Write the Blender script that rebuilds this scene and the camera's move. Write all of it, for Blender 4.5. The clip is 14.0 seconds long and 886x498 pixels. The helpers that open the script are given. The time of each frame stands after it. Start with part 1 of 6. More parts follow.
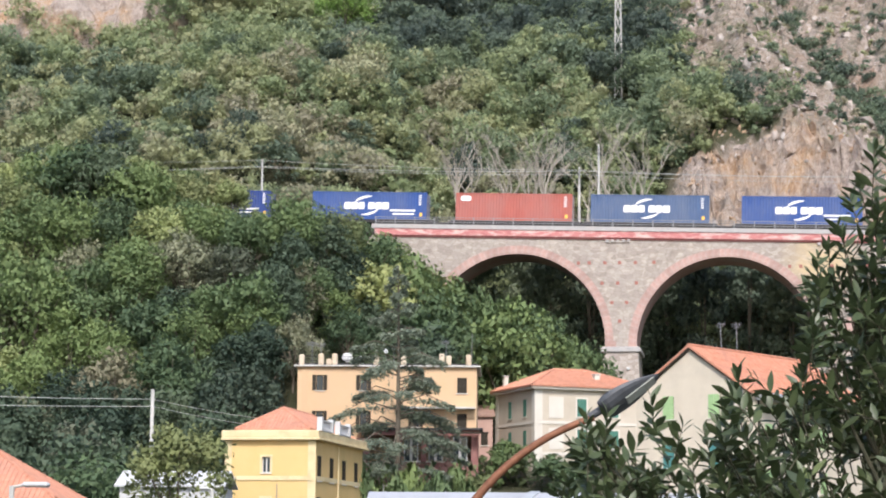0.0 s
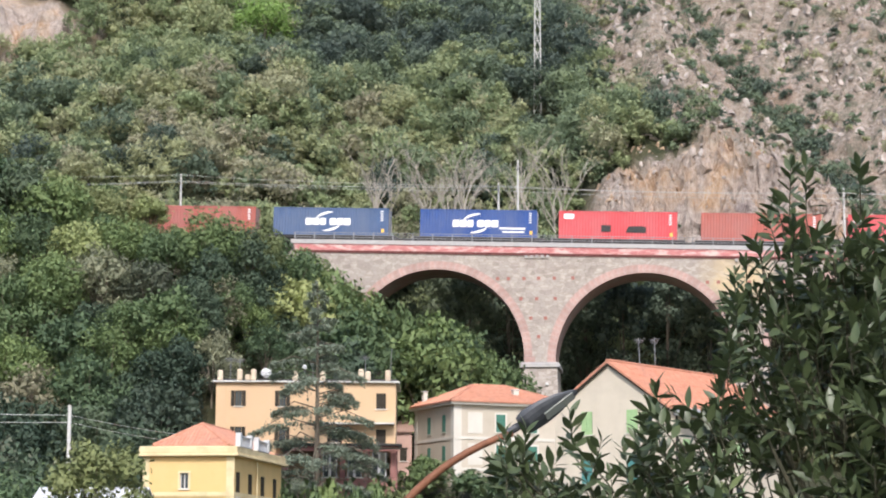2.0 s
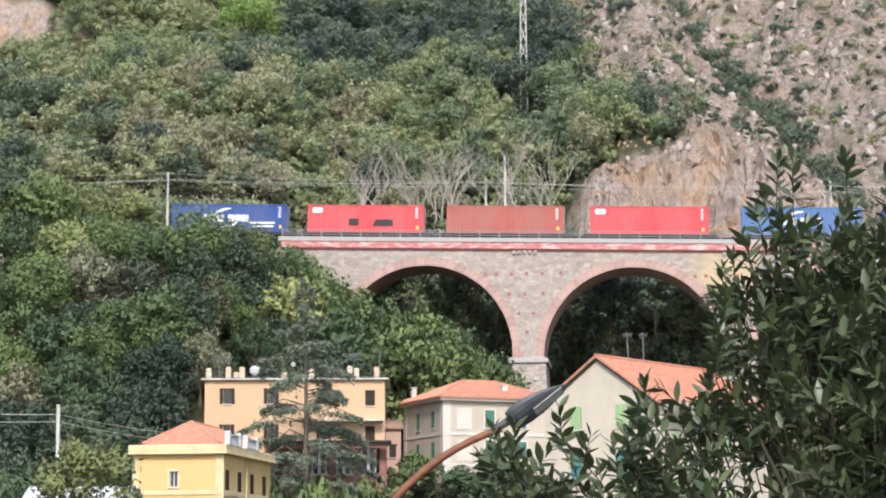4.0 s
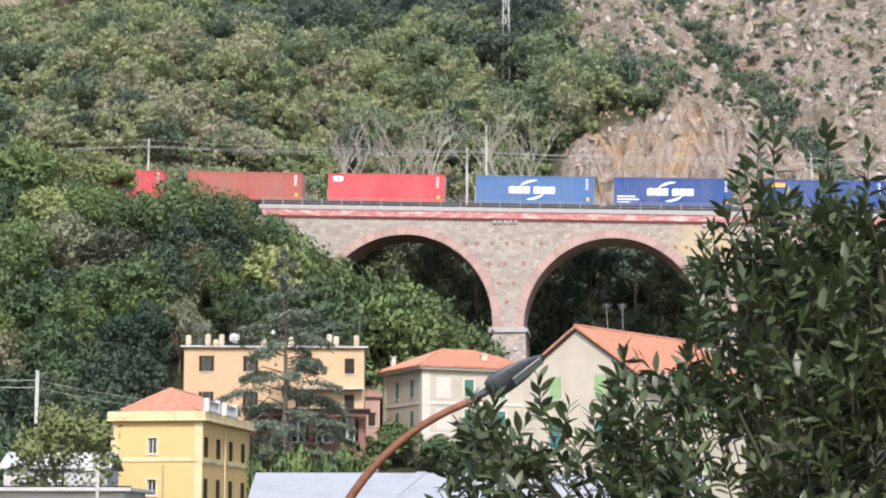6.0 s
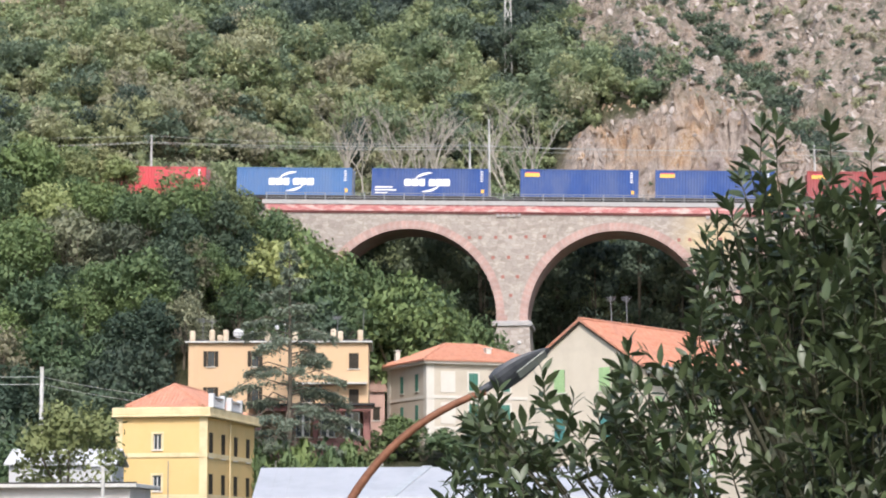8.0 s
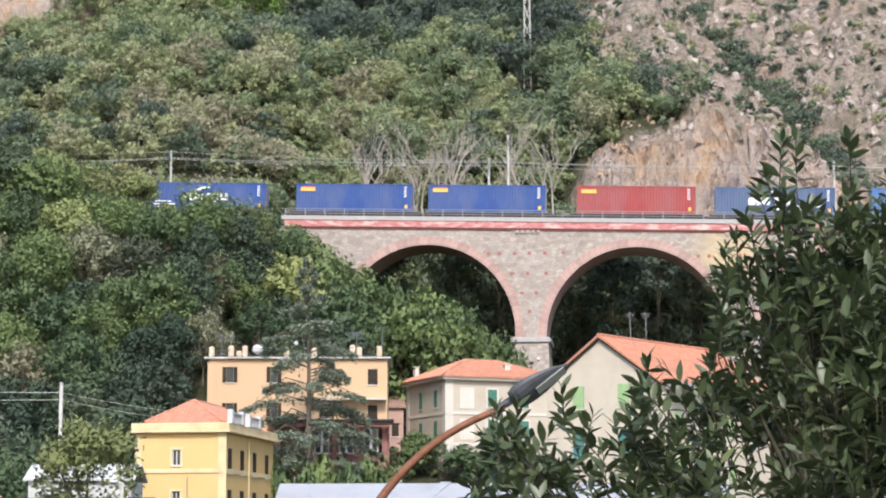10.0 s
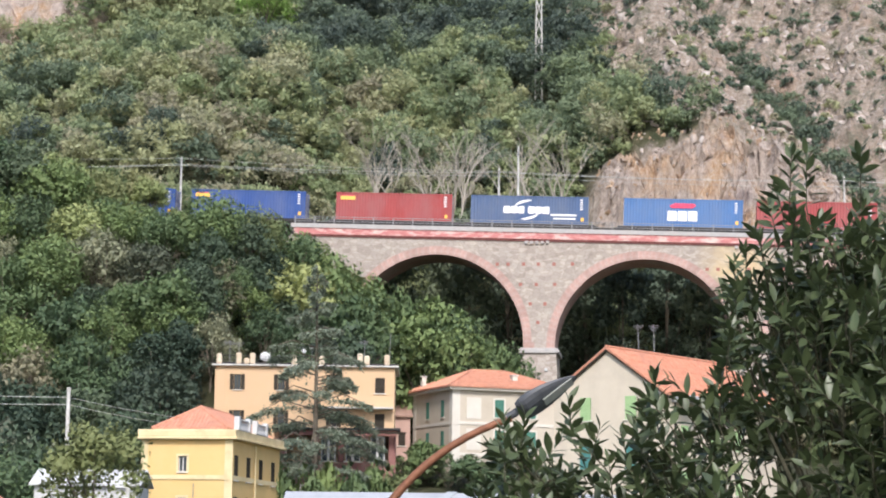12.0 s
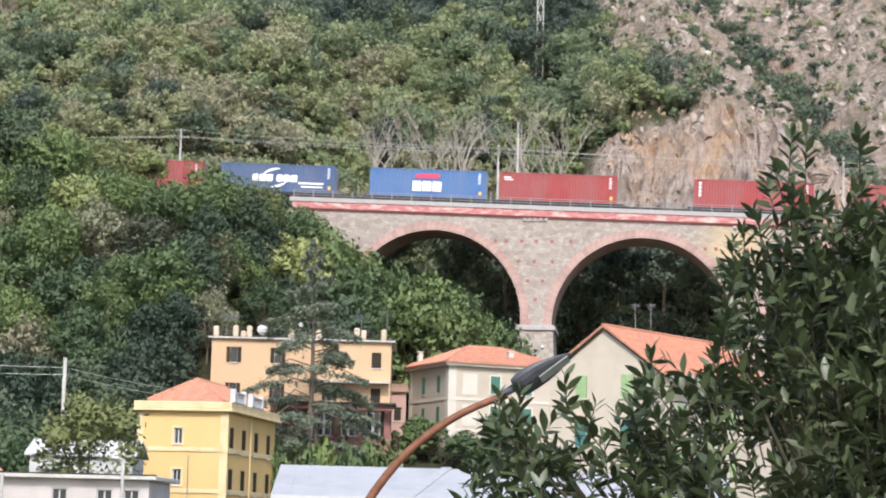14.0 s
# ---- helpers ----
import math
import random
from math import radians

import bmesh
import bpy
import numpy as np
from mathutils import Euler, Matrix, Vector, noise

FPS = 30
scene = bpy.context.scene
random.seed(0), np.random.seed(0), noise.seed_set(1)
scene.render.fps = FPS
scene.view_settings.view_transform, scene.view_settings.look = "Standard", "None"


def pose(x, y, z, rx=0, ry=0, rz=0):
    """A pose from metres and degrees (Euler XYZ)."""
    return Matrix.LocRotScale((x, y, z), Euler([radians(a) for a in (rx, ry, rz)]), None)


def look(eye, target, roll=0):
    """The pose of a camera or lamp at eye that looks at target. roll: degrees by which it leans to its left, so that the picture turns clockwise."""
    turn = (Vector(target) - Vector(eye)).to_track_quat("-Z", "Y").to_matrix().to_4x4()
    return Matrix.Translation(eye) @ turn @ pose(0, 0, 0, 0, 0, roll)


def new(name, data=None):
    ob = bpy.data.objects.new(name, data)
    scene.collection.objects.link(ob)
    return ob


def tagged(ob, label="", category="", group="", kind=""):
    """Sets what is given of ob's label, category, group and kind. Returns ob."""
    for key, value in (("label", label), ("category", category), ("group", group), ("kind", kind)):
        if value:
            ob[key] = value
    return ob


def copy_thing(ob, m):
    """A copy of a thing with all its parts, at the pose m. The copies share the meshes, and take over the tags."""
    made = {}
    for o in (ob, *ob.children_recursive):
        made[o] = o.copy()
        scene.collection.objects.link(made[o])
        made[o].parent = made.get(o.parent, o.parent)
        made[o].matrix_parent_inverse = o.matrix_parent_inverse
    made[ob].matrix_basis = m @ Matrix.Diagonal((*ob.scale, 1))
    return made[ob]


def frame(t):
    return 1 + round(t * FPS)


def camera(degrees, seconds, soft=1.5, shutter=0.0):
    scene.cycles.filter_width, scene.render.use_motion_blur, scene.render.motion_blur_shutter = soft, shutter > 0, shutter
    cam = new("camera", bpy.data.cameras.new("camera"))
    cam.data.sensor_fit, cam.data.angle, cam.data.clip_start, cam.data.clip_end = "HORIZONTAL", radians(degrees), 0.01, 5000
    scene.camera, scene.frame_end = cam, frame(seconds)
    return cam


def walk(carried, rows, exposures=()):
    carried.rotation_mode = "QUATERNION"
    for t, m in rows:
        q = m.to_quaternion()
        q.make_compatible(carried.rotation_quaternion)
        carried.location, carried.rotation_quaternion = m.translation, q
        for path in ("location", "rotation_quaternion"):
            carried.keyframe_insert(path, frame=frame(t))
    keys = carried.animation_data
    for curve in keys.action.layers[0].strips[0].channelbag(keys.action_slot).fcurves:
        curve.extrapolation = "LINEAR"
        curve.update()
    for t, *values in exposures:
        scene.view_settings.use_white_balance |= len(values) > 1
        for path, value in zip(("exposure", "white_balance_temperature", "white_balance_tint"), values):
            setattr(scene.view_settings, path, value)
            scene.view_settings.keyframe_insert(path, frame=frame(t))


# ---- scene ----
# one fixed stand on an upper street, the lens only turns
EYE = (0.0, 0.0, 6.0)
AIM = [  # seconds, turn to the left, tilt up, lean
    (0, 3.116, 8.163, 0.460),
    (0.5, 1.995, 8.299, 0.803),
    (1, 1.457, 8.395, 0.645),
    (1.5, 1.115, 8.488, 0.440),
    (2, 0.974, 8.584, 0.237),
    (2.5, 0.887, 8.631, -0.010),
    (3, 0.807, 8.717, -0.158),
    (5.5, 0.260, 7.820, -0.033),
    (6, 0.130, 7.671, 0.144),
    (6.5, -0.000, 7.525, 0.000),
    (7, 0.026, 7.472, -0.058),
    (7.5, 0.082, 7.466, -0.155),
    (8, 0.223, 7.512, -0.237),
    (10.5, 0.905, 8.096, 0.059),
    (11, 0.925, 8.213, 0.449),
    (11.5, 0.980, 8.210, 0.605),
    (12, 0.968, 8.191, 0.660),
    (12.5, 1.053, 8.147, 0.792),
    (13, 1.313, 7.962, 0.876),
    (13.5, 1.185, 7.836, 1.081),
    (14, 0.908, 7.555, 1.490),
]


def aim(turn, tilt, lean):
    return Matrix.Translation(EYE) @ pose(0, 0, 0, 0, 0, turn) @ pose(0, 0, 0, 90 + tilt) @ pose(0, 0, 0, 0, 0, lean)


cam = camera(23.0, 14.0, soft=2.0)
walk(cam, [(t, aim(a, b, c)) for t, a, b, c in AIM])

# ---- light ----
world = bpy.data.worlds.new("sky")
scene.world = world
world.use_nodes = True
wn = world.node_tree.nodes
sky = wn.new("ShaderNodeTexSky")
sky.sky_type, sky.sun_disc = "NISHITA", False
SUN = Vector((0.05, -0.70, 0.71)).normalized()
sky.sun_elevation = math.asin(SUN.z)
sky.sun_rotation = math.atan2(SUN.x, SUN.y)
sky.dust_density = 2.0
world.node_tree.links.new(sky.outputs[0], wn["Background"].inputs[0])
wn["Background"].inputs[1].default_value = 0.19
sun = new("sun", bpy.data.lights.new("sun", "SUN"))
sun.data.energy, sun.data.angle, sun.data.color = 2.8, radians(11.0), (1.0, 0.955, 0.945)
sun.matrix_world = look((0, 0, 200), Vector((0, 0, 200)) - SUN)
scene.view_settings.exposure = 0.42


# ---- materials ----
def ramp_of(nt, fac, colours, lo=0.3, hi=0.7):
    r = nt.nodes.new("ShaderNodeValToRGB")
    els = r.color_ramp.elements
    n = len(colours)
    for i in range(n - 2):
        els.new(0.5)
    for i, c in enumerate(colours):
        els[i].position = lo + (hi - lo) * i / (n - 1)
        els[i].color = (*c, 1)
    nt.links.new(fac, r.inputs[0])
    return r.outputs[0]


def noise_tex(nt, scale, detail=5.0, stretch=(1, 1, 1), coord="Object", rough=0.6):
    tc = nt.nodes.new("ShaderNodeTexCoord")
    mp = nt.nodes.new("ShaderNodeMapping")
    mp.inputs["Scale"].default_value = stretch
    nt.links.new(tc.outputs[coord], mp.inputs[0])
    n = nt.nodes.new("ShaderNodeTexNoise")
    n.inputs["Scale"].default_value, n.inputs["Detail"].default_value, n.inputs["Roughness"].default_value = scale, detail, rough
    nt.links.new(mp.outputs[0], n.inputs["Vector"])
    return n.outputs["Fac"]


def mixed(nt, a, b, fac, mode="MIX"):
    m = nt.nodes.new("ShaderNodeMix")
    m.data_type, m.blend_type = "RGBA", mode
    for sock, val in ((m.inputs[0], fac), (m.inputs[6], a), (m.inputs[7], b)):
        if hasattr(val, "is_linked"):
            nt.links.new(val, sock)
        elif isinstance(val, (int, float)):
            sock.default_value = val
        else:
            sock.default_value = (*val, 1)
    return m.outputs[2]


def material(name, colours, scale=3.0, rough=0.85, metal=0.0, bump=0.15, bump_scale=None, stretch=(1, 1, 1), wear=None, wear_scale=0.5,
             vary=0.0, spec=0.4):
    """Two scales of variation: a fine mottle through colours, broad wear towards the colour wear, and relief."""
    m = bpy.data.materials.new(name)
    m.use_nodes = True
    nt = m.node_tree
    b = nt.nodes["Principled BSDF"]
    col = ramp_of(nt, noise_tex(nt, scale, 6, stretch), colours)
    if wear:
        w = ramp_of(nt, noise_tex(nt, wear_scale, 4, stretch), [(0, 0, 0), (1, 1, 1)], 0.48, 0.68)
        col = mixed(nt, col, wear, w)
    if vary:
        oi = nt.nodes.new("ShaderNodeObjectInfo")
        r = ramp_of(nt, oi.outputs["Random"], [(1 - vary,) * 3, (1 + vary,) * 3], 0, 1)
        col = mixed(nt, col, r, 1.0, "MULTIPLY")
    nt.links.new(col, b.inputs["Base Color"])
    b.inputs["Roughness"].default_value, b.inputs["Metallic"].default_value = rough, metal
    b.inputs["Specular IOR Level"].default_value = spec
    if bump:
        bn = nt.nodes.new("ShaderNodeBump")
        bn.inputs["Strength"].default_value, bn.inputs["Distance"].default_value = bump, 0.05
        nt.links.new(noise_tex(nt, bump_scale or scale * 3, 6, stretch), bn.inputs["Height"])
        nt.links.new(bn.outputs[0], b.inputs["Normal"])
    return m


def leafy(name, dark, mid, light, patch=None, translucent=0.25, tone=True, rough=0.6, spec=0.25, hues=None, share=0.8):
    """Foliage: hue by plant and by leaf, some light coming through."""
    m = bpy.data.materials.new(name)
    m.use_nodes = True
    nt = m.node_tree
    b = nt.nodes["Principled BSDF"]
    geo = nt.nodes.new("ShaderNodeNewGeometry")
    leaf = ramp_of(nt, geo.outputs["Random Per Island"], [dark, mid, light], 0.0, 1.0)
    if tone:
        at = nt.nodes.new("ShaderNodeAttribute")
        at.attribute_name = "tone"
        plant = ramp_of(nt, at.outputs["Fac"], hues or [dark, mid, mid, light, patch or light], 0.0, 1.0)
    else:
        oi = nt.nodes.new("ShaderNodeObjectInfo")
        plant = ramp_of(nt, oi.outputs["Random"], [dark, mid, light, mid, dark, patch or light], 0.0, 1.0)
    col = mixed(nt, leaf, plant, share)
    nt.links.new(col, b.inputs["Base Color"])
    b.inputs["Roughness"].default_value = rough
    b.inputs["Specular IOR Level"].default_value = spec
    tr = nt.nodes.new("ShaderNodeBsdfTranslucent")
    nt.links.new(col, tr.inputs[0])
    mx = nt.nodes.new("ShaderNodeMixShader")
    mx.inputs[0].default_value = translucent
    nt.links.new(b.outputs[0], mx.inputs[1])
    nt.links.new(tr.outputs[0], mx.inputs[2])
    nt.links.new(mx.outputs[0], nt.nodes["Material Output"].inputs[0])
    return m


BRICK = material("pink brick", [(0.36, 0.22, 0.19), (0.43, 0.275, 0.24), (0.48, 0.335, 0.295)], 3.0, bump=0.3, wear=(0.42, 0.34, 0.31), vary=0.12)
CORNICE = material("weathered red cornice paint", [(0.42, 0.15, 0.15), (0.52, 0.21, 0.20), (0.55, 0.30, 0.28)], 1.2, stretch=(1, 1, 3), bump=0.2,
                   wear=(0.66, 0.50, 0.46), wear_scale=0.6)
COPING = material("pale coping stone", [(0.36, 0.345, 0.34), (0.45, 0.43, 0.42)], 2.0, bump=0.2, wear=(0.42, 0.38, 0.36))
DRIPSHADE = material("dark red cornice shade", [(0.16, 0.05, 0.05), (0.24, 0.09, 0.08)], 2.0, bump=0.1)
HOLEBRICK = material("dark red brick", [(0.30, 0.12, 0.10), (0.38, 0.17, 0.14)], 4.0, bump=0.2)
IRON = material("grey painted iron", [(0.22, 0.22, 0.23), (0.30, 0.30, 0.31)], 6.0, rough=0.6, metal=0.3, bump=0.05)
DARK = material("dark iron and unlit rooms", [(0.03, 0.03, 0.035), (0.06, 0.055, 0.05)], 6.0, rough=0.7, metal=0.2, bump=0.05)
BALLAST = material("ballast", [(0.14, 0.13, 0.12), (0.28, 0.26, 0.24)], 9.0, bump=0.6)
CONCRETE = material("pale concrete", [(0.50, 0.49, 0.46), (0.62, 0.60, 0.57)], 3.0, wear=(0.40, 0.38, 0.35))
YELLOW = material("yellow render", [(0.65, 0.445, 0.185), (0.70, 0.49, 0.225)], 0.6, bump=0.05, wear=(0.61, 0.435, 0.185), wear_scale=0.3)
YTRIM = material("pale yellow trim", [(0.66, 0.54, 0.31), (0.70, 0.58, 0.36)], 1.0, bump=0.05, wear=(0.56, 0.44, 0.25), wear_scale=0.6)
ORANGE = material("apricot render", [(0.60, 0.41, 0.245), (0.65, 0.455, 0.285)], 0.5, bump=0.05, wear=(0.58, 0.40, 0.25), wear_scale=0.25)
CREAM = material("cream render", [(0.51, 0.45, 0.36), (0.56, 0.49, 0.40)], 0.5, bump=0.05, wear=(0.47, 0.41, 0.33), wear_scale=0.3)
CREAMTRIM = material("pale cream trim", [(0.60, 0.56, 0.49), (0.64, 0.60, 0.53)], 1.0, bump=0.05)
PALE = material("pale grey-beige render", [(0.57, 0.50, 0.40), (0.62, 0.55, 0.445)], 0.6, bump=0.08, wear=(0.53, 0.465, 0.375), wear_scale=0.35)
ROSE = material("old rose render", [(0.24, 0.11, 0.10), (0.32, 0.16, 0.14)], 0.8, bump=0.1, wear=(0.28, 0.17, 0.15))
PINK = material("dusty pink render", [(0.44, 0.28, 0.23), (0.50, 0.34, 0.28)], 0.7, bump=0.1)
WHITE = material("white paint", [(0.52, 0.52, 0.52), (0.58, 0.58, 0.58)], 2.0, bump=0.05, wear=(0.46, 0.46, 0.46))
OFFWHITE = material("off-white render", [(0.53, 0.49, 0.47), (0.58, 0.54, 0.52)], 1.0, bump=0.05, wear=(0.47, 0.44, 0.42), wear_scale=0.4)
SHEET = material("pale grey roof sheet", [(0.37, 0.38, 0.405), (0.42, 0.43, 0.455)], 0.8, rough=0.5, bump=0.05, wear=(0.34, 0.35, 0.375))
GREEN = material("green shutter paint", [(0.05, 0.16, 0.12), (0.08, 0.22, 0.16)], 4.0, rough=0.6)
LIGHTGREEN = material("faded light green shutter paint", [(0.30, 0.46, 0.22), (0.38, 0.54, 0.28)], 4.0, rough=0.6)
TEAL = material("faded teal shutter paint", [(0.06, 0.20, 0.19), (0.10, 0.27, 0.25)], 4.0, rough=0.6)
SHUTTER = material("dark brown shutter paint", [(0.030, 0.026, 0.020), (0.058, 0.048, 0.036)], 4.0, rough=0.75, spec=0.2)
RUST = material("rust brown steel", [(0.16, 0.065, 0.035), (0.26, 0.11, 0.06)], 12.0, rough=0.6, metal=0.2, bump=0.1)
LAMPGREY = material("grey lamp casing", [(0.055, 0.058, 0.066), (0.085, 0.09, 0.10)], 10.0, rough=0.5, bump=0.03)
BARK = material("bark", [(0.10, 0.08, 0.06), (0.20, 0.17, 0.13)], 4.0, stretch=(1, 1, 0.3), bump=0.5)
PALEBARK = material("pale bare bark", [(0.32, 0.285, 0.24), (0.44, 0.40, 0.34)], 4.0, stretch=(1, 1, 0.3), bump=0.3)


def glass_material():
    m = bpy.data.materials.new("window glass")
    m.use_nodes = True
    b = m.node_tree.nodes["Principled BSDF"]
    b.inputs["Base Color"].default_value = (0.03, 0.04, 0.05, 1)
    b.inputs["Roughness"].default_value = 0.08
    return m


GLASS = glass_material()


def painted_steel(name, col, worn):
    return material(name, [tuple(c * 0.88 for c in col), col, tuple(min(1, c * 1.1) for c in col)], 1.2, rough=0.55, bump=0.03, wear=worn, wear_scale=0.35,
                    stretch=(1, 1, 0.5))


# ---- mesh helpers ----
def mesh_ob(name, bm, mat, parent=None, label=""):
    me = bpy.data.meshes.new(name)
    bm.normal_update()
    bm.to_mesh(me)
    bm.free()
    for m in mat if isinstance(mat, (list, tuple)) else [mat]:
        me.materials.append(m)
    ob = new(name, me)
    if parent:
        ob.parent = parent
    if label:
        ob["label"] = label
    return ob


def part(name, bm, mat, parent, label=""):
    return mesh_ob(name, bm, mat, parent, label)


def root(name, m, label, category, group="", kind=""):
    e = new(name)
    e.empty_display_size = 0.5
    e.matrix_world = m
    return tagged(e, label, category, group, kind)


def box(bm, x0, x1, y0, y1, z0, z1, bevel=0.0):
    vs = [bm.verts.new((x, y, z)) for z in (z0, z1) for y in (y0, y1) for x in (x0, x1)]
    fs = [bm.faces.new([vs[i] for i in q]) for q in ((0, 2, 3, 1), (4, 5, 7, 6), (0, 1, 5, 4), (2, 6, 7, 3), (1, 3, 7, 5), (0, 4, 6, 2))]
    if bevel:
        bmesh.ops.bevel(bm, geom=list({e for f in fs for e in f.edges}), offset=bevel, segments=1, affect="EDGES")
    return bm


def boxes(*rows, bevel=0.0):
    bm = bmesh.new()
    for r in rows:
        box(bm, *r, bevel=bevel)
    return bm


def prism(bm, poly, a, b, axis="y"):
    """A closed prism over the polygon, from a to b along the axis."""
    def at(p, d):
        return (p[0], d, p[1]) if axis == "y" else (d, p[0], p[1]) if axis == "x" else (p[0], p[1], d)
    lo = [bm.verts.new(at(p, a)) for p in poly]
    hi = [bm.verts.new(at(p, b)) for p in poly]
    n = len(poly)
    fs = [bm.faces.new(lo), bm.faces.new(hi[::-1])]
    fs += [bm.faces.new((lo[i], hi[i], hi[(i + 1) % n], lo[(i + 1) % n])) for i in range(n)]
    bmesh.ops.recalc_face_normals(bm, faces=fs)
    return bm


def tube(bm, pts, radii, sides=8):
    rings = []
    pts = [Vector(p) for p in pts]
    for i, p in enumerate(pts):
        d = (pts[min(i + 1, len(pts) - 1)] - pts[max(i - 1, 0)]).normalized()
        s = d.cross(Vector((0, 0, 1)) if abs(d.z) < 0.9 else Vector((1, 0, 0))).normalized()
        u = s.cross(d)
        rings.append([bm.verts.new(p + (s * math.cos(2 * math.pi * k / sides) + u * math.sin(2 * math.pi * k / sides)) * radii[i]) for k in range(sides)])
    for a, b in zip(rings, rings[1:]):
        for k in range(sides):
            bm.faces.new((a[k], a[(k + 1) % sides], b[(k + 1) % sides], b[k]))
    bm.faces.new(rings[0][::-1])
    bm.faces.new(rings[-1])
    return bm


# ---- the lie of the land: u along the railway (down to the right), v across it (away from the viewer) ----
BASE = Vector((6.34, 224.0, 0.0))
TURN = radians(-5.0)
CU, SU = math.cos(TURN), math.sin(TURN)
RAIL = pose(BASE.x, BASE.y, 0, 0, 0, math.degrees(TURN))
GRADE = -0.027
DECK = 39.72


def deck_z(u):
    return DECK + GRADE * u


def smooth(a, b, x):
    t = np.clip((x - a) / (b - a), 0, 1)
    return t * t * (3 - 2 * t)


def wavy(x, y, scale, seed):
    """Sums of turned sine waves, a cheap rolling relief."""
    r = np.random.RandomState(seed)
    out = 0
    for k in range(7):
        a, ph, f = r.rand() * 6.283, r.rand() * 6.283, (0.6 + r.rand() * 1.6) / scale
        out = out + np.sin((x * np.cos(a) + y * np.sin(a)) * f * 6.283 + ph)
    return out / 3.5


SPUR_U, SPUR_H = (-3, 4, 8.5, 12, 15.5, 18.5, 20.5, 25, 30, 34, 38), (0, 3.5, 6, 7, 7.2, 10, 9.6, 6.2, 2.8, 0.5, 0)


def gully(v):
    """How far along the railway the gully lies at the distance v behind it."""
    return np.interp(v, (24, 28, 40, 60, 69, 80, 100, 120), (37, 36, 32.6, 26.8, 23.5, 20, 15, 11))


def land(x, y):
    x, y = np.asarray(x, float), np.asarray(y, float)
    dx, dy = x - BASE.x, y - BASE.y
    u, v = dx * CU + dy * SU, -dx * SU + dy * CU
    dz = DECK + GRADE * np.clip(u, -220, 260) - 0.9
    side = np.clip(smooth(-24, -34, u) + smooth(66, 80, u), 0, 1)
    bank = np.clip(smooth(-15, -31, u) + smooth(66, 80, u), 0, 1)
    # valley under the arches, terraces with houses, then the street
    valley = 0 + 14 * smooth(-62, -30, v) + 3 * smooth(-25, 10, v)
    hillside = 4 * smooth(-90, -60, v) + (dz - 4) * smooth(-62, -5, v)
    sides = bank + (side - bank) * smooth(-6, -3, v)
    front = valley * (1 - sides) + hillside * sides
    climb = 0.66 + 0.10 * smooth(10, 60, u)
    w = np.maximum(v - 6, 0)
    # a spur of rock: low on the left, highest in the middle, running down to a gully
    spur = np.interp(u + 0.22 * np.maximum(v - 28, 0) + 0.8 * wavy(x, y, 7, 14), SPUR_U, SPUR_H) * smooth(120, 45, v)
    cliff = (spur + wavy(x, y, 30, 13)) * smooth(16.5, 22, w + 2.2 * wavy(x, y, 14, 3) + 1.3 * wavy(x, y, 5, 6) + 0.6 * wavy(x, y, 2.4, 16)) * smooth(-3, 4, u)
    cliff = cliff - 2.5 * np.exp(-((u - gully(v)) / 3.0) ** 2) * smooth(24, 32, v)
    back_high = dz + climb * np.maximum(w - 3, 0) + cliff
    back_low = 17 + (dz - 17) * smooth(3, 17, w) + climb * np.maximum(w - 12, 0) + cliff
    back_high = back_high + (7 + 2 * wavy(x, y, 15, 24)) * smooth(60, 64, v + 1.2 * wavy(x, y, 8, 25)) * smooth(-60, -68, u)
    back = back_high * side + back_low * (1 - side)
    far = 300 + 40 * wavy(x, y, 300, 9)
    back = np.minimum(back, far)
    z = np.where(v < 6, front, back)
    rough_ = wavy(x, y, 22, 1) * 1.2 * smooth(12, 40, v) + wavy(x, y, 70, 2) * 3.0 * smooth(20, 80, v) + wavy(x, y, 6, 4) * 0.35 * smooth(4, 14, v)
    crag = smooth(2, 10, u) * smooth(15, 19, v)
    ribs = smooth(3, 8, u) * smooth(40, 33, u) * smooth(19, 22, v) * smooth(36, 30, v)
    z = z + ribs * (1.1 * np.abs(np.sin(u * 1.1 + 2.0 * wavy(x, y, 6, 27))) + 0.8 * np.abs(wavy(x, y * 0.3, 2.6, 28)))
    return z + rough_ + crag * (np.abs(wavy(x, y, 9, 21)) * 1.3 + np.abs(wavy(x, y, 3.5, 22)) * 0.7 + 2.0 * np.abs(wavy(x, y, 26, 23)))


def zland(x, y):
    return float(land(x, y))


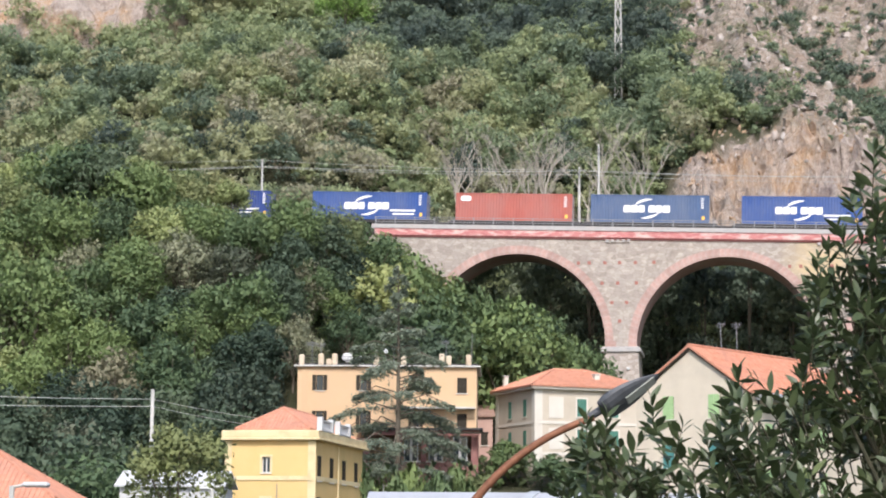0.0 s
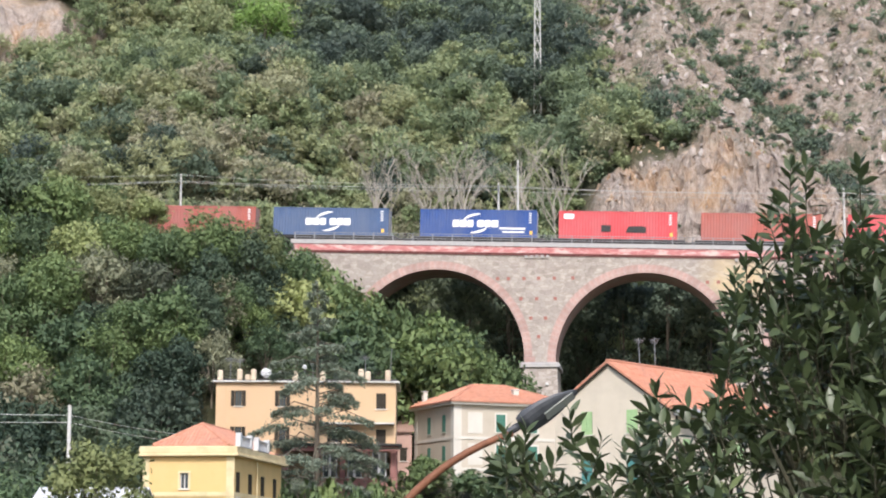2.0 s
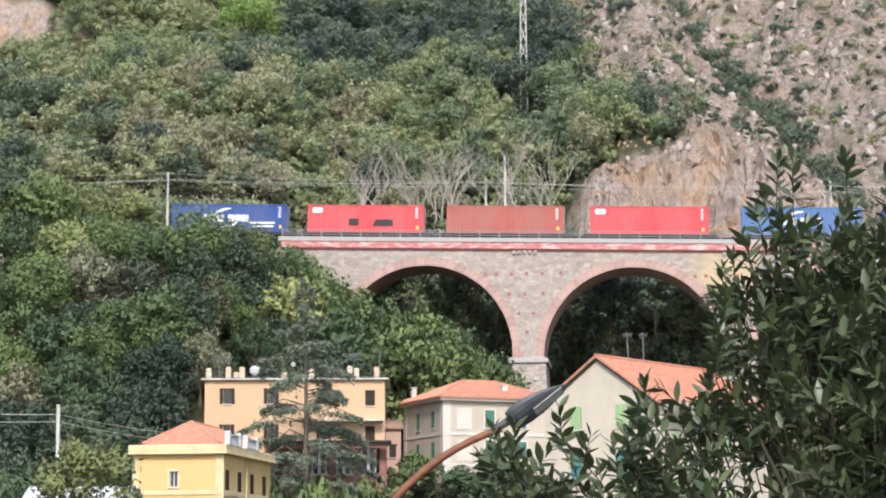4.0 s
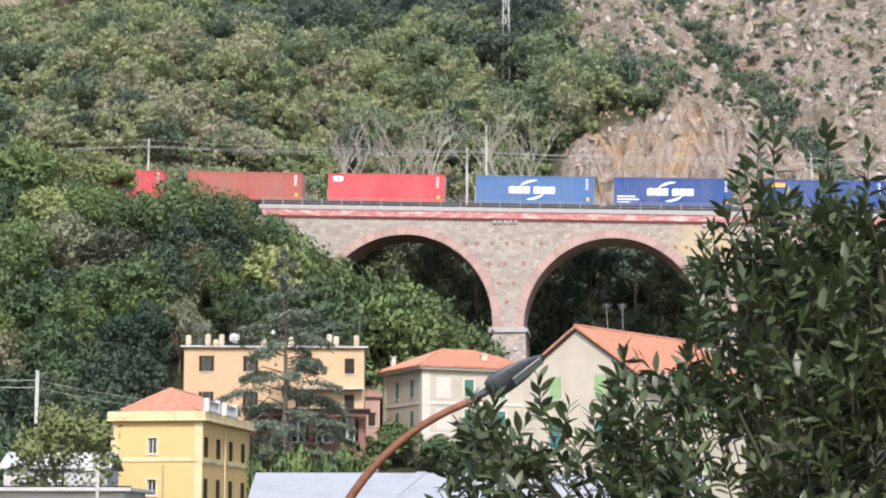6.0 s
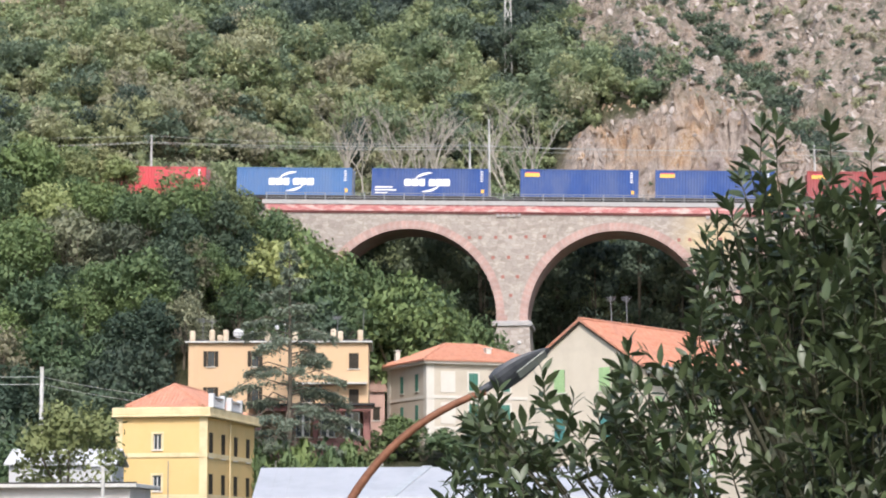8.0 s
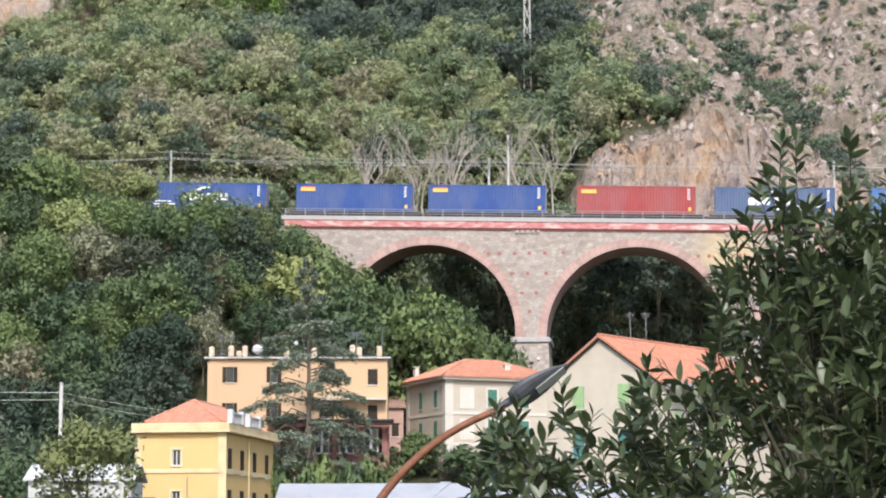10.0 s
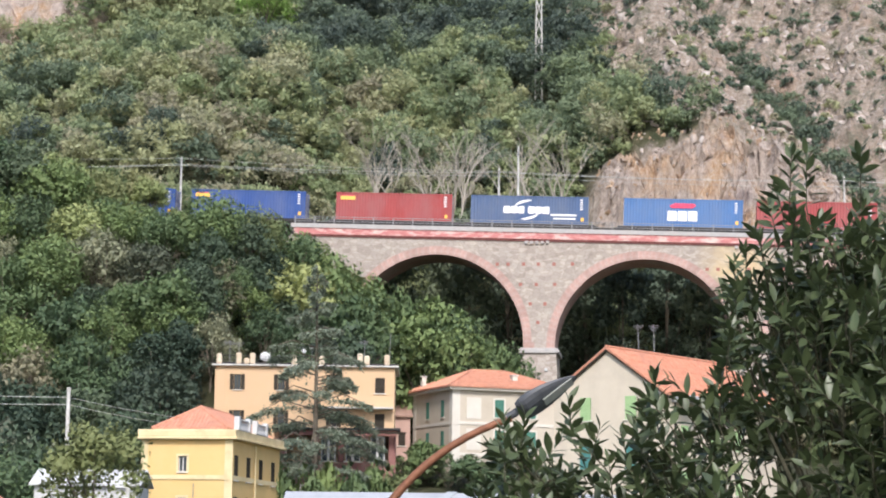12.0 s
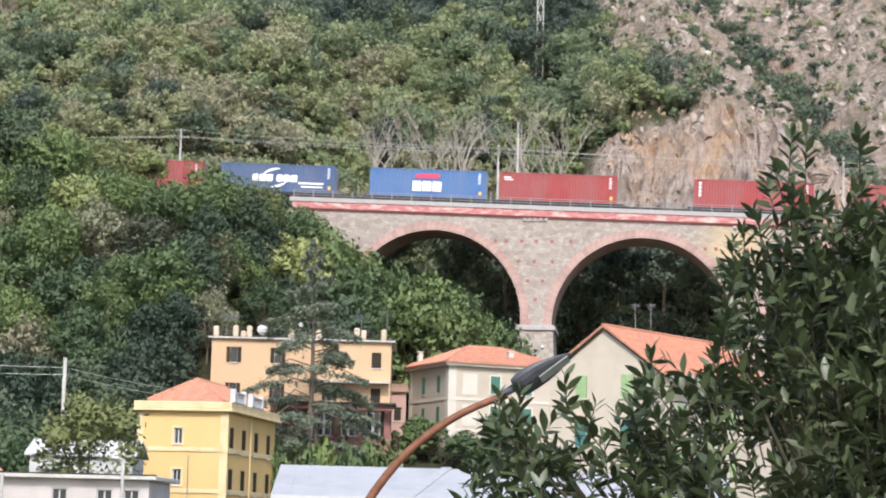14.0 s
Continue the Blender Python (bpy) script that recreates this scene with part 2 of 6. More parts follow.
# ---- ground ----
def ground_material():
    m = material("hillside earth, rock and scrub", [(0.035, 0.045, 0.018), (0.07, 0.075, 0.035), (0.12, 0.11, 0.06)], 0.8, bump=0.8, bump_scale=2.2)
    nt = m.node_tree
    b = nt.nodes["Principled BSDF"]
    soil = b.inputs["Base Color"].links[0].from_socket
    rock = ramp_of(nt, noise_tex(nt, 0.9, 10, (1, 1, 1.5), rough=0.85), [(0.11, 0.09, 0.072), (0.29, 0.23, 0.18), (0.39, 0.315, 0.255), (0.47, 0.40, 0.34), (0.66, 0.62, 0.59)], 0.36, 0.66)
    rust = ramp_of(nt, noise_tex(nt, 0.11, 6), [(0, 0, 0), (0.45, 0.45, 0.45)], 0.52, 0.66)
    rock = mixed(nt, rock, (0.36, 0.215, 0.14), rust)
    scrub = ramp_of(nt, noise_tex(nt, 0.35, 8, rough=0.75), [(0, 0, 0), (0.85, 0.85, 0.85)], 0.49, 0.62)
    rock = mixed(nt, rock, (0.15, 0.145, 0.10), scrub)
    plum = ramp_of(nt, noise_tex(nt, 0.09, 4), [(0, 0, 0), (0.6, 0.6, 0.6)], 0.60, 0.68)
    fresh = ramp_of(nt, noise_tex(nt, 1.1, 10, (1, 1, 0.45), rough=0.9), [(0.16, 0.10, 0.07), (0.46, 0.27, 0.15), (0.58, 0.40, 0.26), (0.63, 0.51, 0.41), (0.76, 0.70, 0.64)], 0.36, 0.64)
    grey = ramp_of(nt, noise_tex(nt, 1.2, 10, (1, 1, 0.5), rough=0.9), [(0.15, 0.125, 0.11), (0.41, 0.33, 0.285), (0.56, 0.47, 0.41), (0.72, 0.65, 0.60)], 0.36, 0.64)
    blend = ramp_of(nt, noise_tex(nt, 0.16, 5), [(0, 0, 0), (1, 1, 1)], 0.40, 0.56)
    ochre = mixed(nt, mixed(nt, fresh, grey, blend), (0.19, 0.145, 0.15), plum)
    deep = nt.nodes.new("ShaderNodeBump")
    deep.inputs["Strength"].default_value, deep.inputs["Distance"].default_value = 1.0, 1.1
    nt.links.new(noise_tex(nt, 0.8, 10, (1, 1, 0.7), rough=0.75), deep.inputs["Height"])
    nt.links.new(deep.outputs[0], b.inputs["Normal"])
    tc = nt.nodes.new("ShaderNodeAttribute")
    tc.attribute_name = "rock"
    tk = nt.nodes.new("ShaderNodeAttribute")
    tk.attribute_name = "ochre"
    c = mixed(nt, soil, rock, tc.outputs["Fac"])
    c = mixed(nt, c, ochre, tk.outputs["Fac"])
    nt.links.new(c, b.inputs["Base Color"])
    return m


def rocky(x, y):
    """Where the slope is bare rock (0 to 1), and where it is a fresh ochre face."""
    u, v = (x - BASE.x) * CU + (y - BASE.y) * SU, -(x - BASE.x) * SU + (y - BASE.y) * CU
    edge = np.interp(v, (20, 27, 29.5, 34, 39, 45, 52, 58, 65, 81, 110), (2, 4, 16, 14.5, 11, 7, 4, 1, -1, -4, -8)) + 2.2 * wavy(x, y, 25, 5) + 1.4 * wavy(x, y, 8, 35)
    bare = smooth(0, 3, u - edge) * smooth(20.5, 22, v)
    face = smooth(20.5, 22, v) * smooth(31.5, 28, v + 2.2 * wavy(x, y, 12, 15)) * smooth(3, 7, u) * smooth(39, 35, u + 1.5 * wavy(x, y, 9, 17))
    left_face = smooth(-66, -70, u + 2.5 * wavy(x, y, 14, 18)) * smooth(60.5, 62, v) * smooth(73, 68, v + 3 * wavy(x, y, 12, 19))
    return np.clip(np.maximum(bare, left_face), 0, 1), np.clip(np.maximum(face, left_face), 0, 1)


def build_ground():
    def axis(*cuts):
        return np.unique(np.concatenate([np.arange(a, b, s) for a, b, s in cuts]))
    xs = axis((-2500, -400, 150), (-400, -90, 12), (-90, -2, 1.5), (-2, 46, 0.5), (46, 75, 0.8), (75, 120, 2.0), (120, 400, 12), (400, 2501, 150))
    ys = axis((-1500, -60, 120), (-60, 140, 8), (140, 228, 1.6), (228, 243, 0.8), (243, 262, 0.38), (262, 345, 0.9), (345, 600, 12), (600, 3001, 150))
    X, Y = np.meshgrid(xs, ys)
    Z = land(X, Y)
    nx, ny = len(xs), len(ys)
    co = np.stack([X, Y, Z], -1).reshape(-1, 3)
    i = np.arange(nx * ny).reshape(ny, nx)
    q = np.stack([i[:-1, :-1], i[:-1, 1:], i[1:, 1:], i[1:, :-1]], -1).reshape(-1, 4)
    r, o = rocky(co[:, 0], co[:, 1])
    # broken rock: sharp facets on the face, smaller ones on the bare slope
    co = co + np.random.RandomState(6).normal(0, 1, co.shape) * (0.30 * o + 0.10 * r)[:, None] * np.array([0.6, 1.0, 1.3])
    ob = cards_object("ground", co, q, ground_material())
    for n, a in (("rock", r), ("ochre", o)):
        ob.data.attributes.new(n, "FLOAT", "POINT").data.foreach_set("value", a.astype(np.float32))
    ob.data.polygons.foreach_set("use_smooth", r[q[:, 0]] < 0.3)
    return tagged(ob, "steep hillside of earth, scrub and bare ochre rock", "ground", kind="structure")


def cards_object(name, co, quads, mat, parent=None, tone=None, normals=None):
    me = bpy.data.meshes.new(name)
    me.vertices.add(len(co))
    me.vertices.foreach_set("co", np.asarray(co, np.float32).ravel())
    n = quads.shape[1]
    me.loops.add(quads.size)
    me.loops.foreach_set("vertex_index", quads.astype(np.int32).ravel())
    me.polygons.add(len(quads))
    me.polygons.foreach_set("loop_start", np.arange(0, quads.size, n, dtype=np.int32))
    me.polygons.foreach_set("loop_total", np.full(len(quads), n, np.int32))
    me.update(calc_edges=True)
    me.materials.append(mat)
    if tone is not None:
        me.attributes.new("tone", "FLOAT", "POINT").data.foreach_set("value", np.asarray(tone, np.float32))
    if normals is not None:
        me.polygons.foreach_set("use_smooth", np.ones(len(quads), bool))
        me.normals_split_custom_set_from_vertices(normals)
    ob = new(name, me)
    if parent:
        ob.parent = parent
    return ob


build_ground()


# ---- viaduct ----
ARCHES = [(-10.6, 9.1), (10.75, 9.1), (32.1, 9.1), (53.45, 9.1)]
HALF = 3.2


def strip_along(u0, u1, v0, v1, lo, hi, step=4.0):
    """A bar along the railway that follows its grade."""
    bm = bmesh.new()
    n = max(1, int((u1 - u0) / step))
    rings = []
    for k in range(n + 1):
        u = u0 + (u1 - u0) * k / n
        z = deck_z(u)
        rings.append([bm.verts.new((u, v, z + h)) for v, h in ((v0, lo), (v1, lo), (v1, hi), (v0, hi))])
    for a, b in zip(rings, rings[1:]):
        for j in range(4):
            bm.faces.new((a[j], a[(j + 1) % 4], b[(j + 1) % 4], b[j]))
    bm.faces.new(rings[0][::-1])
    bm.faces.new(rings[-1])
    bmesh.ops.recalc_face_normals(bm, faces=bm.faces[:])
    return bm


def stone_wall_material():
    """Coursed rubble: stones of two sizes told apart by tint, dark joints."""
    m = material("coursed grey stone", [(0.33, 0.295, 0.265), (0.40, 0.36, 0.325), (0.455, 0.415, 0.375)], 1.3, bump=0.35, wear=(0.41, 0.37, 0.34), wear_scale=0.18)
    nt = m.node_tree
    b = nt.nodes["Principled BSDF"]
    base = b.inputs["Base Color"].links[0].from_socket
    tc = nt.nodes.new("ShaderNodeTexCoord")
    mp = nt.nodes.new("ShaderNodeMapping")
    mp.inputs["Scale"].default_value = (1.0, 1.0, 1.9)
    nt.links.new(tc.outputs["Object"], mp.inputs[0])
    cell = nt.nodes.new("ShaderNodeTexVoronoi")
    cell.inputs["Scale"].default_value = 1.5
    nt.links.new(mp.outputs[0], cell.inputs["Vector"])
    tint = ramp_of(nt, cell.outputs["Color"], [(0.80, 0.76, 0.73), (0.98, 0.96, 0.94), (1.10, 1.06, 1.03)], 0.15, 0.85)
    gap = nt.nodes.new("ShaderNodeTexVoronoi")
    gap.feature = "DISTANCE_TO_EDGE"
    gap.inputs["Scale"].default_value = 1.5
    nt.links.new(mp.outputs[0], gap.inputs["Vector"])
    joint = ramp_of(nt, gap.outputs["Distance"], [(0.80, 0.78, 0.76), (1, 1, 1)], 0.01, 0.07)
    col = mixed(nt, mixed(nt, base, tint, 1.0, "MULTIPLY"), joint, 1.0, "MULTIPLY")
    # an old ochre lime stain beside the second arch
    at = nt.nodes.new("ShaderNodeMapping")
    at.inputs["Location"].default_value = (-20.2 / 4.6, 0, -36.0 / 5.5)
    at.inputs["Scale"].default_value = (1 / 4.6, 0.05, 1 / 5.5)
    nt.links.new(tc.outputs["Object"], at.inputs[0])
    ball = nt.nodes.new("ShaderNodeTexGradient")
    ball.gradient_type = "SPHERICAL"
    nt.links.new(at.outputs[0], ball.inputs[0])
    stain = ramp_of(nt, ball.outputs["Fac"], [(0, 0, 0), (0.75, 0.75, 0.75)], 0.0, 0.6)
    blot = ramp_of(nt, noise_tex(nt, 0.5, 5), [(0.3, 0.3, 0.3), (1, 1, 1)], 0.35, 0.6)
    col = mixed(nt, col, (0.58, 0.44, 0.25), mixed(nt, stain, blot, 1.0, "MULTIPLY"))
    nt.links.new(col, b.inputs["Base Color"])
    return m


def viaduct():
    top = root("viaduct", RAIL, "stone railway viaduct with pink brick arches and red cornice", "viaduct")
    wall = stone_wall_material()
    pts = [(-40.0, 24.0)]
    for c, r in ARCHES:
        cz = deck_z(c) - 2.62 - r
        pts += [(c - r, 12.0)]
        for k in range(41):
            a = math.pi * (1 - k / 40)
            pts.append((c + r * math.cos(a), cz + r * math.sin(a)))
        pts += [(c + r, 12.0)]
    pts.append((95.0, 12.0))
    bm = bmesh.new()
    rows = [[bm.verts.new((u, v, z)) for v, z in ((-HALF, lo), (-HALF, deck_z(u) - 0.85), (HALF, deck_z(u) - 0.85), (HALF, lo))] for u, lo in pts]
    for (a, b), (p, q) in zip(zip(rows, rows[1:]), zip(pts, pts[1:])):
        if q[0] - p[0] > 1e-6:
            for j in range(3):
                bm.faces.new((a[j], b[j], b[j + 1], a[j + 1]))
        bm.faces.new((a[3], b[3], b[0], a[0]))
    bmesh.ops.recalc_face_normals(bm, faces=bm.faces[:])
    part("wall", bm, wall, top)
    part("cornice", strip_along(-25.4, 95, -HALF - 0.22, HALF + 0.22, -0.85, -0.18), CORNICE, top, "weathered red painted cornice")
    # moulding coloured dark red to draw the shadow line below the cornice
    part("drip_moulding", strip_along(-25.2, 95, -HALF - 0.12, HALF + 0.12, -1.06, -0.85), DRIPSHADE, top)
    part("coping", strip_along(-25.7, 95, -HALF - 0.30, -HALF + 0.25, -0.18, 0.26), COPING, top, "pale coping stone")
    part("coping", strip_along(-25.7, 95, HALF - 0.25, HALF + 0.30, -0.18, 0.26), COPING, top, "pale coping stone")
    part("track_bed", strip_along(-200, 240, -HALF + 0.25, HALF - 0.25, -0.6, -0.30), BALLAST, top, "grey stone ballast")
    for v in (-0.72, 0.72):
        part("rail", strip_along(-200, 240, v - 0.04, v + 0.04, -0.30, -0.12), RUST, top)
    # railing: two bars and a post every two metres, on the near side and on the far one
    post = boxes((-0.05, 0.05, -0.05, 0.05, 0, 0.78), (-0.09, 0.09, -0.09, 0.09, 0, 0.05))
    pm = None
    for v in (-HALF - 0.12, HALF + 0.12):
        for h in (0.50, 0.74, 0.98):
            part("railing_bar", strip_along(-25.4, 80, v - 0.025, v + 0.025, h, h + 0.05, 10), IRON, top)
        for k in range(52):
            u = -25.3 + 2.05 * k
            if pm is None:
                ob = part("railing_post", post, IRON, top)
                pm = ob.data
            else:
                ob = new("railing_post", pm)
                ob.parent = top
            ob.matrix_basis = pose(u, v, deck_z(u) + 0.26)
    # dark bar along the foot of the railing
    part("cable_duct", strip_along(-25.4, 80, -HALF + 0.26, -HALF + 0.50, 0.05, 0.52, 10), DARK, top)
    # piers: cap and wider shaft
    for (c, r), (c2, r2) in zip(ARCHES, ARCHES[1:]):
        m = (c + r + c2 - r2) / 2
        part("pier_shaft", tapered(m, 1.78, HALF + 0.25, 8.0, 27.15, 0.035), wall, top)
        part("pier_cap", boxes((m - 2.05, m + 2.05, -HALF - 0.45, HALF + 0.45, 27.15, 27.55), (m - 1.9, m + 1.9, -HALF - 0.3, HALF + 0.3, 27.55, 27.7), bevel=0.04), COPING, top)
        for du in (-0.75, 0.75):
            part("pier_lamp", boxes((m + du - 0.16, m + du + 0.16, -HALF - 0.5, -HALF - 0.2, 25.3, 25.6), bevel=0.05), WHITE, top)
    # brick lining of the arches, a wedge at a time
    wedge = None
    for c, r in ARCHES[:3]:
        cz = deck_z(c) - 2.62 - r
        n = 46
        for k in range(n):
            if wedge is None:
                bm = bmesh.new()
                h = math.pi / n / 2 * 0.97
                poly = [(ri * math.sin(s * h), ri * math.cos(s * h)) for ri, s in ((r - 0.03, -1), (r - 0.03, 1), (r + 0.82, 1), (r + 0.82, -1))]
                prism(bm, poly, -HALF - 0.07, -HALF + 0.6)
                ob = part("voussoir", bm, BRICK, top)
                wedge = ob.data
            else:
                ob = new("voussoir", wedge)
                ob.parent = top
            ob.matrix_basis = pose(c, 0, cz) @ pose(0, 0, 0, 0, -90 + (k + 0.5) * 180 / n, 0)
        # lining under the arch
        bm = bmesh.new()
        ring = []
        for k in range(49):
            a = math.pi * k / 48
            ring.append([bm.verts.new((c + q * math.cos(a), v, cz + q * math.sin(a))) for q, v in ((r - 0.02, -HALF + 0.6), (r - 0.02, HALF))])
        for a, b in zip(ring, ring[1:]):
            bm.faces.new((a[0], a[1], b[1], b[0]))
        part("arch_lining", bm, BRICK, top)
        for s in (-1, 1):
            part("jamb", boxes((c + s * r - (0.03 if s > 0 else 1.1), c + s * r + (1.1 if s > 0 else 0.03), -HALF - 0.07, -HALF + 0.6, 27.7, cz)), BRICK, top)
    # putlog holes lined with brick, in rows over each pier
    hole = None
    for (c, r), (c2, r2) in zip(ARCHES, ARCHES[1:]):
        m = (c + r + c2 - r2) / 2
        for row, (dz, us) in enumerate(((-3.4, (-4.3, -3.2, -1.6, -0.1, 1.5, 3.4)), (-5.5, (-1.9, -0.3, 1.6)), (-7.5, (-0.9, 0.6)), (-9.4, (-0.1,)))):
            for du in us:
                if hole is None:
                    ob = part("putlog_hole", boxes((-0.17, 0.17, -HALF - 0.02, -HALF + 0.1, -0.17, 0.17), bevel=0.02), HOLEBRICK, top)
                    hole = ob.data
                else:
                    ob = new("putlog_hole", hole)
                    ob.parent = top
                ob.matrix_basis = pose(m + du, 0, deck_z(m) + dz)
        for k in range(5):
            part("corbel", boxes((m - 1.5 + 0.55 * k, m - 1.2 + 0.55 * k, -HALF - 0.22, -HALF, deck_z(m) - 1.3, deck_z(m) - 1.02)), COPING, top)
    return top


def tapered(m, hu, hv, z0, z1, batter):
    bm = bmesh.new()
    d = (z1 - z0) * batter
    lo = [bm.verts.new((m + a * (hu + d), b * (hv + d), z0)) for a, b in ((-1, -1), (1, -1), (1, 1), (-1, 1))]
    hi = [bm.verts.new((m + a * hu, b * hv, z1)) for a, b in ((-1, -1), (1, -1), (1, 1), (-1, 1))]
    bm.faces.new(lo[::-1])
    bm.faces.new(hi)
    for j in range(4):
        bm.faces.new((lo[j], lo[(j + 1) % 4], hi[(j + 1) % 4], hi[j]))
    return bm


viaduct()

# ---- train: box containers on flat wagons ----
NAVY, BLUE, GREYBLUE = (0.025, 0.055, 0.21), (0.027, 0.075, 0.26), (0.065, 0.11, 0.22)
SKYBLUE, RED, BROWN, MAROON = (0.07, 0.165, 0.37), (0.60, 0.075, 0.085), (0.40, 0.11, 0.085), (0.33, 0.055, 0.055)
LOGO = material("white lettering paint", [(0.78, 0.78, 0.78), (0.84, 0.84, 0.84)], 3.0, rough=0.6, bump=0)
GOLD = material("yellow orange marking paint", [(0.80, 0.45, 0.08), (0.85, 0.52, 0.12)], 3.0, rough=0.6, bump=0)
MARKRED = material("red marking paint", [(0.65, 0.05, 0.12), (0.70, 0.08, 0.15)], 3.0, rough=0.6, bump=0)
STEELS = {}
LEN, WID, TALL = 12.19, 2.44, 2.90


def corrugated(length, y, out, z0, z1):
    """A side wall folded in trapezoids, its crests facing out."""
    bm = bmesh.new()
    n, d = 40, 0.03
    p = length / n
    prof = []
    for k in range(n):
        x = k * p
        prof += [(x, 0), (x + 0.36 * p, 0), (x + 0.5 * p, d), (x + 0.86 * p, d)]
    prof.append((length, 0))
    lo = [bm.verts.new((x, y - out * q, z0)) for x, q in prof]
    hi = [bm.verts.new((x, y - out * q, z1)) for x, q in prof]
    for k in range(len(prof) - 1):
        bm.faces.new((lo[k], lo[k + 1], hi[k + 1], hi[k]) if out < 0 else (lo[k + 1], lo[k], hi[k], hi[k + 1]))
    return bm


def sheet_shape(poly, y):
    bm = bmesh.new()
    prism(bm, poly, y, y + 0.012)
    return bm


def swoosh(cx, cz, rx, rz, a0, a1, thick):
    out, inn = [], []
    for k in range(13):
        t = k / 12
        a = radians(a0 + (a1 - a0) * t)
        w = thick * math.sin(math.pi * (0.1 + 0.85 * t))
        out.append((cx + rx * math.cos(a), cz + rz * math.sin(a)))
        inn.append((cx + (rx - w * 1.5) * math.cos(a), cz + (rz - w) * math.sin(a)))
    return out + inn[::-1]


def container(colour, mark, label):
    mat = STEELS.setdefault(colour, painted_steel("container paint", colour, tuple(c * 0.8 + 0.05 for c in colour)))
    top = root("shipping_container", pose(0, 0, 0), label, "container", "containers on the train")
    w = WID / 2
    part("side_panel", corrugated(LEN - 0.2, -w + 0.03, -1, 0.15, TALL - 0.1), mat, top).location = (0.1, 0, 0)
    part("side_panel", corrugated(LEN - 0.2, w - 0.03, 1, 0.15, TALL - 0.1), mat, top).location = (0.1, 0, 0)
    part("roof_panel", boxes((0.05, LEN - 0.05, -w + 0.03, w - 0.03, TALL - 0.08, TALL - 0.03)), mat, top)
    part("floor_panel", boxes((0.05, LEN - 0.05, -w + 0.03, w - 0.03, 0.05, 0.15)), DARK, top)
    for x in (0, LEN - 0.16):
        for y in (-w, w - 0.16):
            part("corner_post", boxes((x, x + 0.16, y, y + 0.16, 0.12, TALL - 0.12), bevel=0.015), mat, top)
            for z in (0, TALL - 0.12):
                part("corner_casting", boxes((x - 0.005, x + 0.175, y - 0.005, y + 0.165, z, z + 0.12), bevel=0.015), mat, top)
    for y in (-w + 0.01, w - 0.11):
        part("top_rail", boxes((0.16, LEN - 0.16, y, y + 0.10, TALL - 0.11, TALL)), mat, top)
        part("bottom_rail", boxes((0.16, LEN - 0.16, y, y + 0.10, 0, 0.16)), mat, top)
    part("front_panel", boxes((0.02, 0.07, -w + 0.16, w - 0.16, 0.12, TALL - 0.1)), mat, top)
    for s in (-1, 1):
        door = part("door", boxes((LEN - 0.07, LEN - 0.02, min(0.01 * s, s * (w - 0.17)), max(0.01 * s, s * (w - 0.17)), 0.14, TALL - 0.12)), mat, top)
        for q in (0.3, 0.75):
            part("lock_rod", boxes((LEN - 0.02, LEN + 0.015, s * q - 0.02, s * q + 0.02, 0.1, TALL - 0.1)), IRON, door)
    yf = -w - 0.006

    def flat(name, poly, m=LOGO, lab=""):
        part(name, sheet_shape(poly, yf), m, top, lab)

    def rect(x0, x1, z0, z1, skew=0.0):
        return [(x0, z0), (x1, z0), (x1 + skew, z1), (x0 + skew, z1)]

    # end code column and safety patch
    for k in range(5):
        flat("code_bar", rect(11.35, 11.62, 2.5 - 0.24 * k, 2.62 - 0.24 * k))
    flat("safety_patch", rect(11.45, 11.75, 0.35, 0.72), GOLD)
    if mark in ("word", "word_note", "word_low"):
        cx = 5.75
        x = cx - 2.35
        for k, wd in enumerate((0.66, 0.72, 0.62, 0.0, 0.66, 0.66, 0.72)):
            if wd:
                flat("word_block", [(x + 0.07, 1.05), (x + wd, 1.05), (x + wd + 0.05, 1.25), (x + wd + 0.03, 1.80), (x + 0.10, 1.80), (x, 1.60), (x, 1.2)])
            x += (wd or 0.28) + 0.07
        flat("swoosh", swoosh(cx + 0.2, 1.45, 1.5, 1.05, 75, 160, 0.25))
        flat("swoosh", swoosh(cx - 0.1, 1.40, 1.5, 1.0, -105, -20, 0.25))
    if mark == "word_note":
        flat("note_bar", rect(8.3, 11.0, 0.85, 1.05))
        flat("note_bar", rect(8.6, 10.9, 0.50, 0.66))
    if mark == "word_low":
        flat("note_bar", rect(0.35, 2.2, 0.85, 0.99))
        flat("note_bar", rect(0.35, 2.6, 0.55, 0.69))
        flat("note_bar", rect(0.35, 1.7, 0.25, 0.38))
    if mark == "badge":
        flat("badge", [(0.62, 2.05), (1.45, 2.05), (1.6, 2.2), (1.6, 2.5), (1.45, 2.6), (0.62, 2.6), (0.5, 2.45), (0.5, 2.2)])
        flat("badge_slot", [(0.95, 2.2), (1.12, 2.2), (1.12, 2.45), (0.95, 2.45)], mat)
        bpy.data.objects[top.children[-1].name].location.y = -0.004
    if mark == "badge_patched":
        flat("badge", [(0.62, 2.05), (1.45, 2.05), (1.6, 2.2), (1.6, 2.5), (1.45, 2.6), (0.62, 2.6), (0.5, 2.45), (0.5, 2.2)])
        flat("bare_patch", rect(4.4, 5.4, 0.75, 1.45), DARK)
        flat("bare_patch", [(6.9, 0.7), (9.0, 0.7), (9.0, 1.3), (8.5, 1.4), (7.2, 1.35)], DARK)
    if mark == "gold":
        flat("maker_bar", rect(0.45, 2.0, 2.12, 2.5), GOLD)
        flat("maker_bar", rect(0.6, 1.9, 2.5, 2.6), MARKRED)
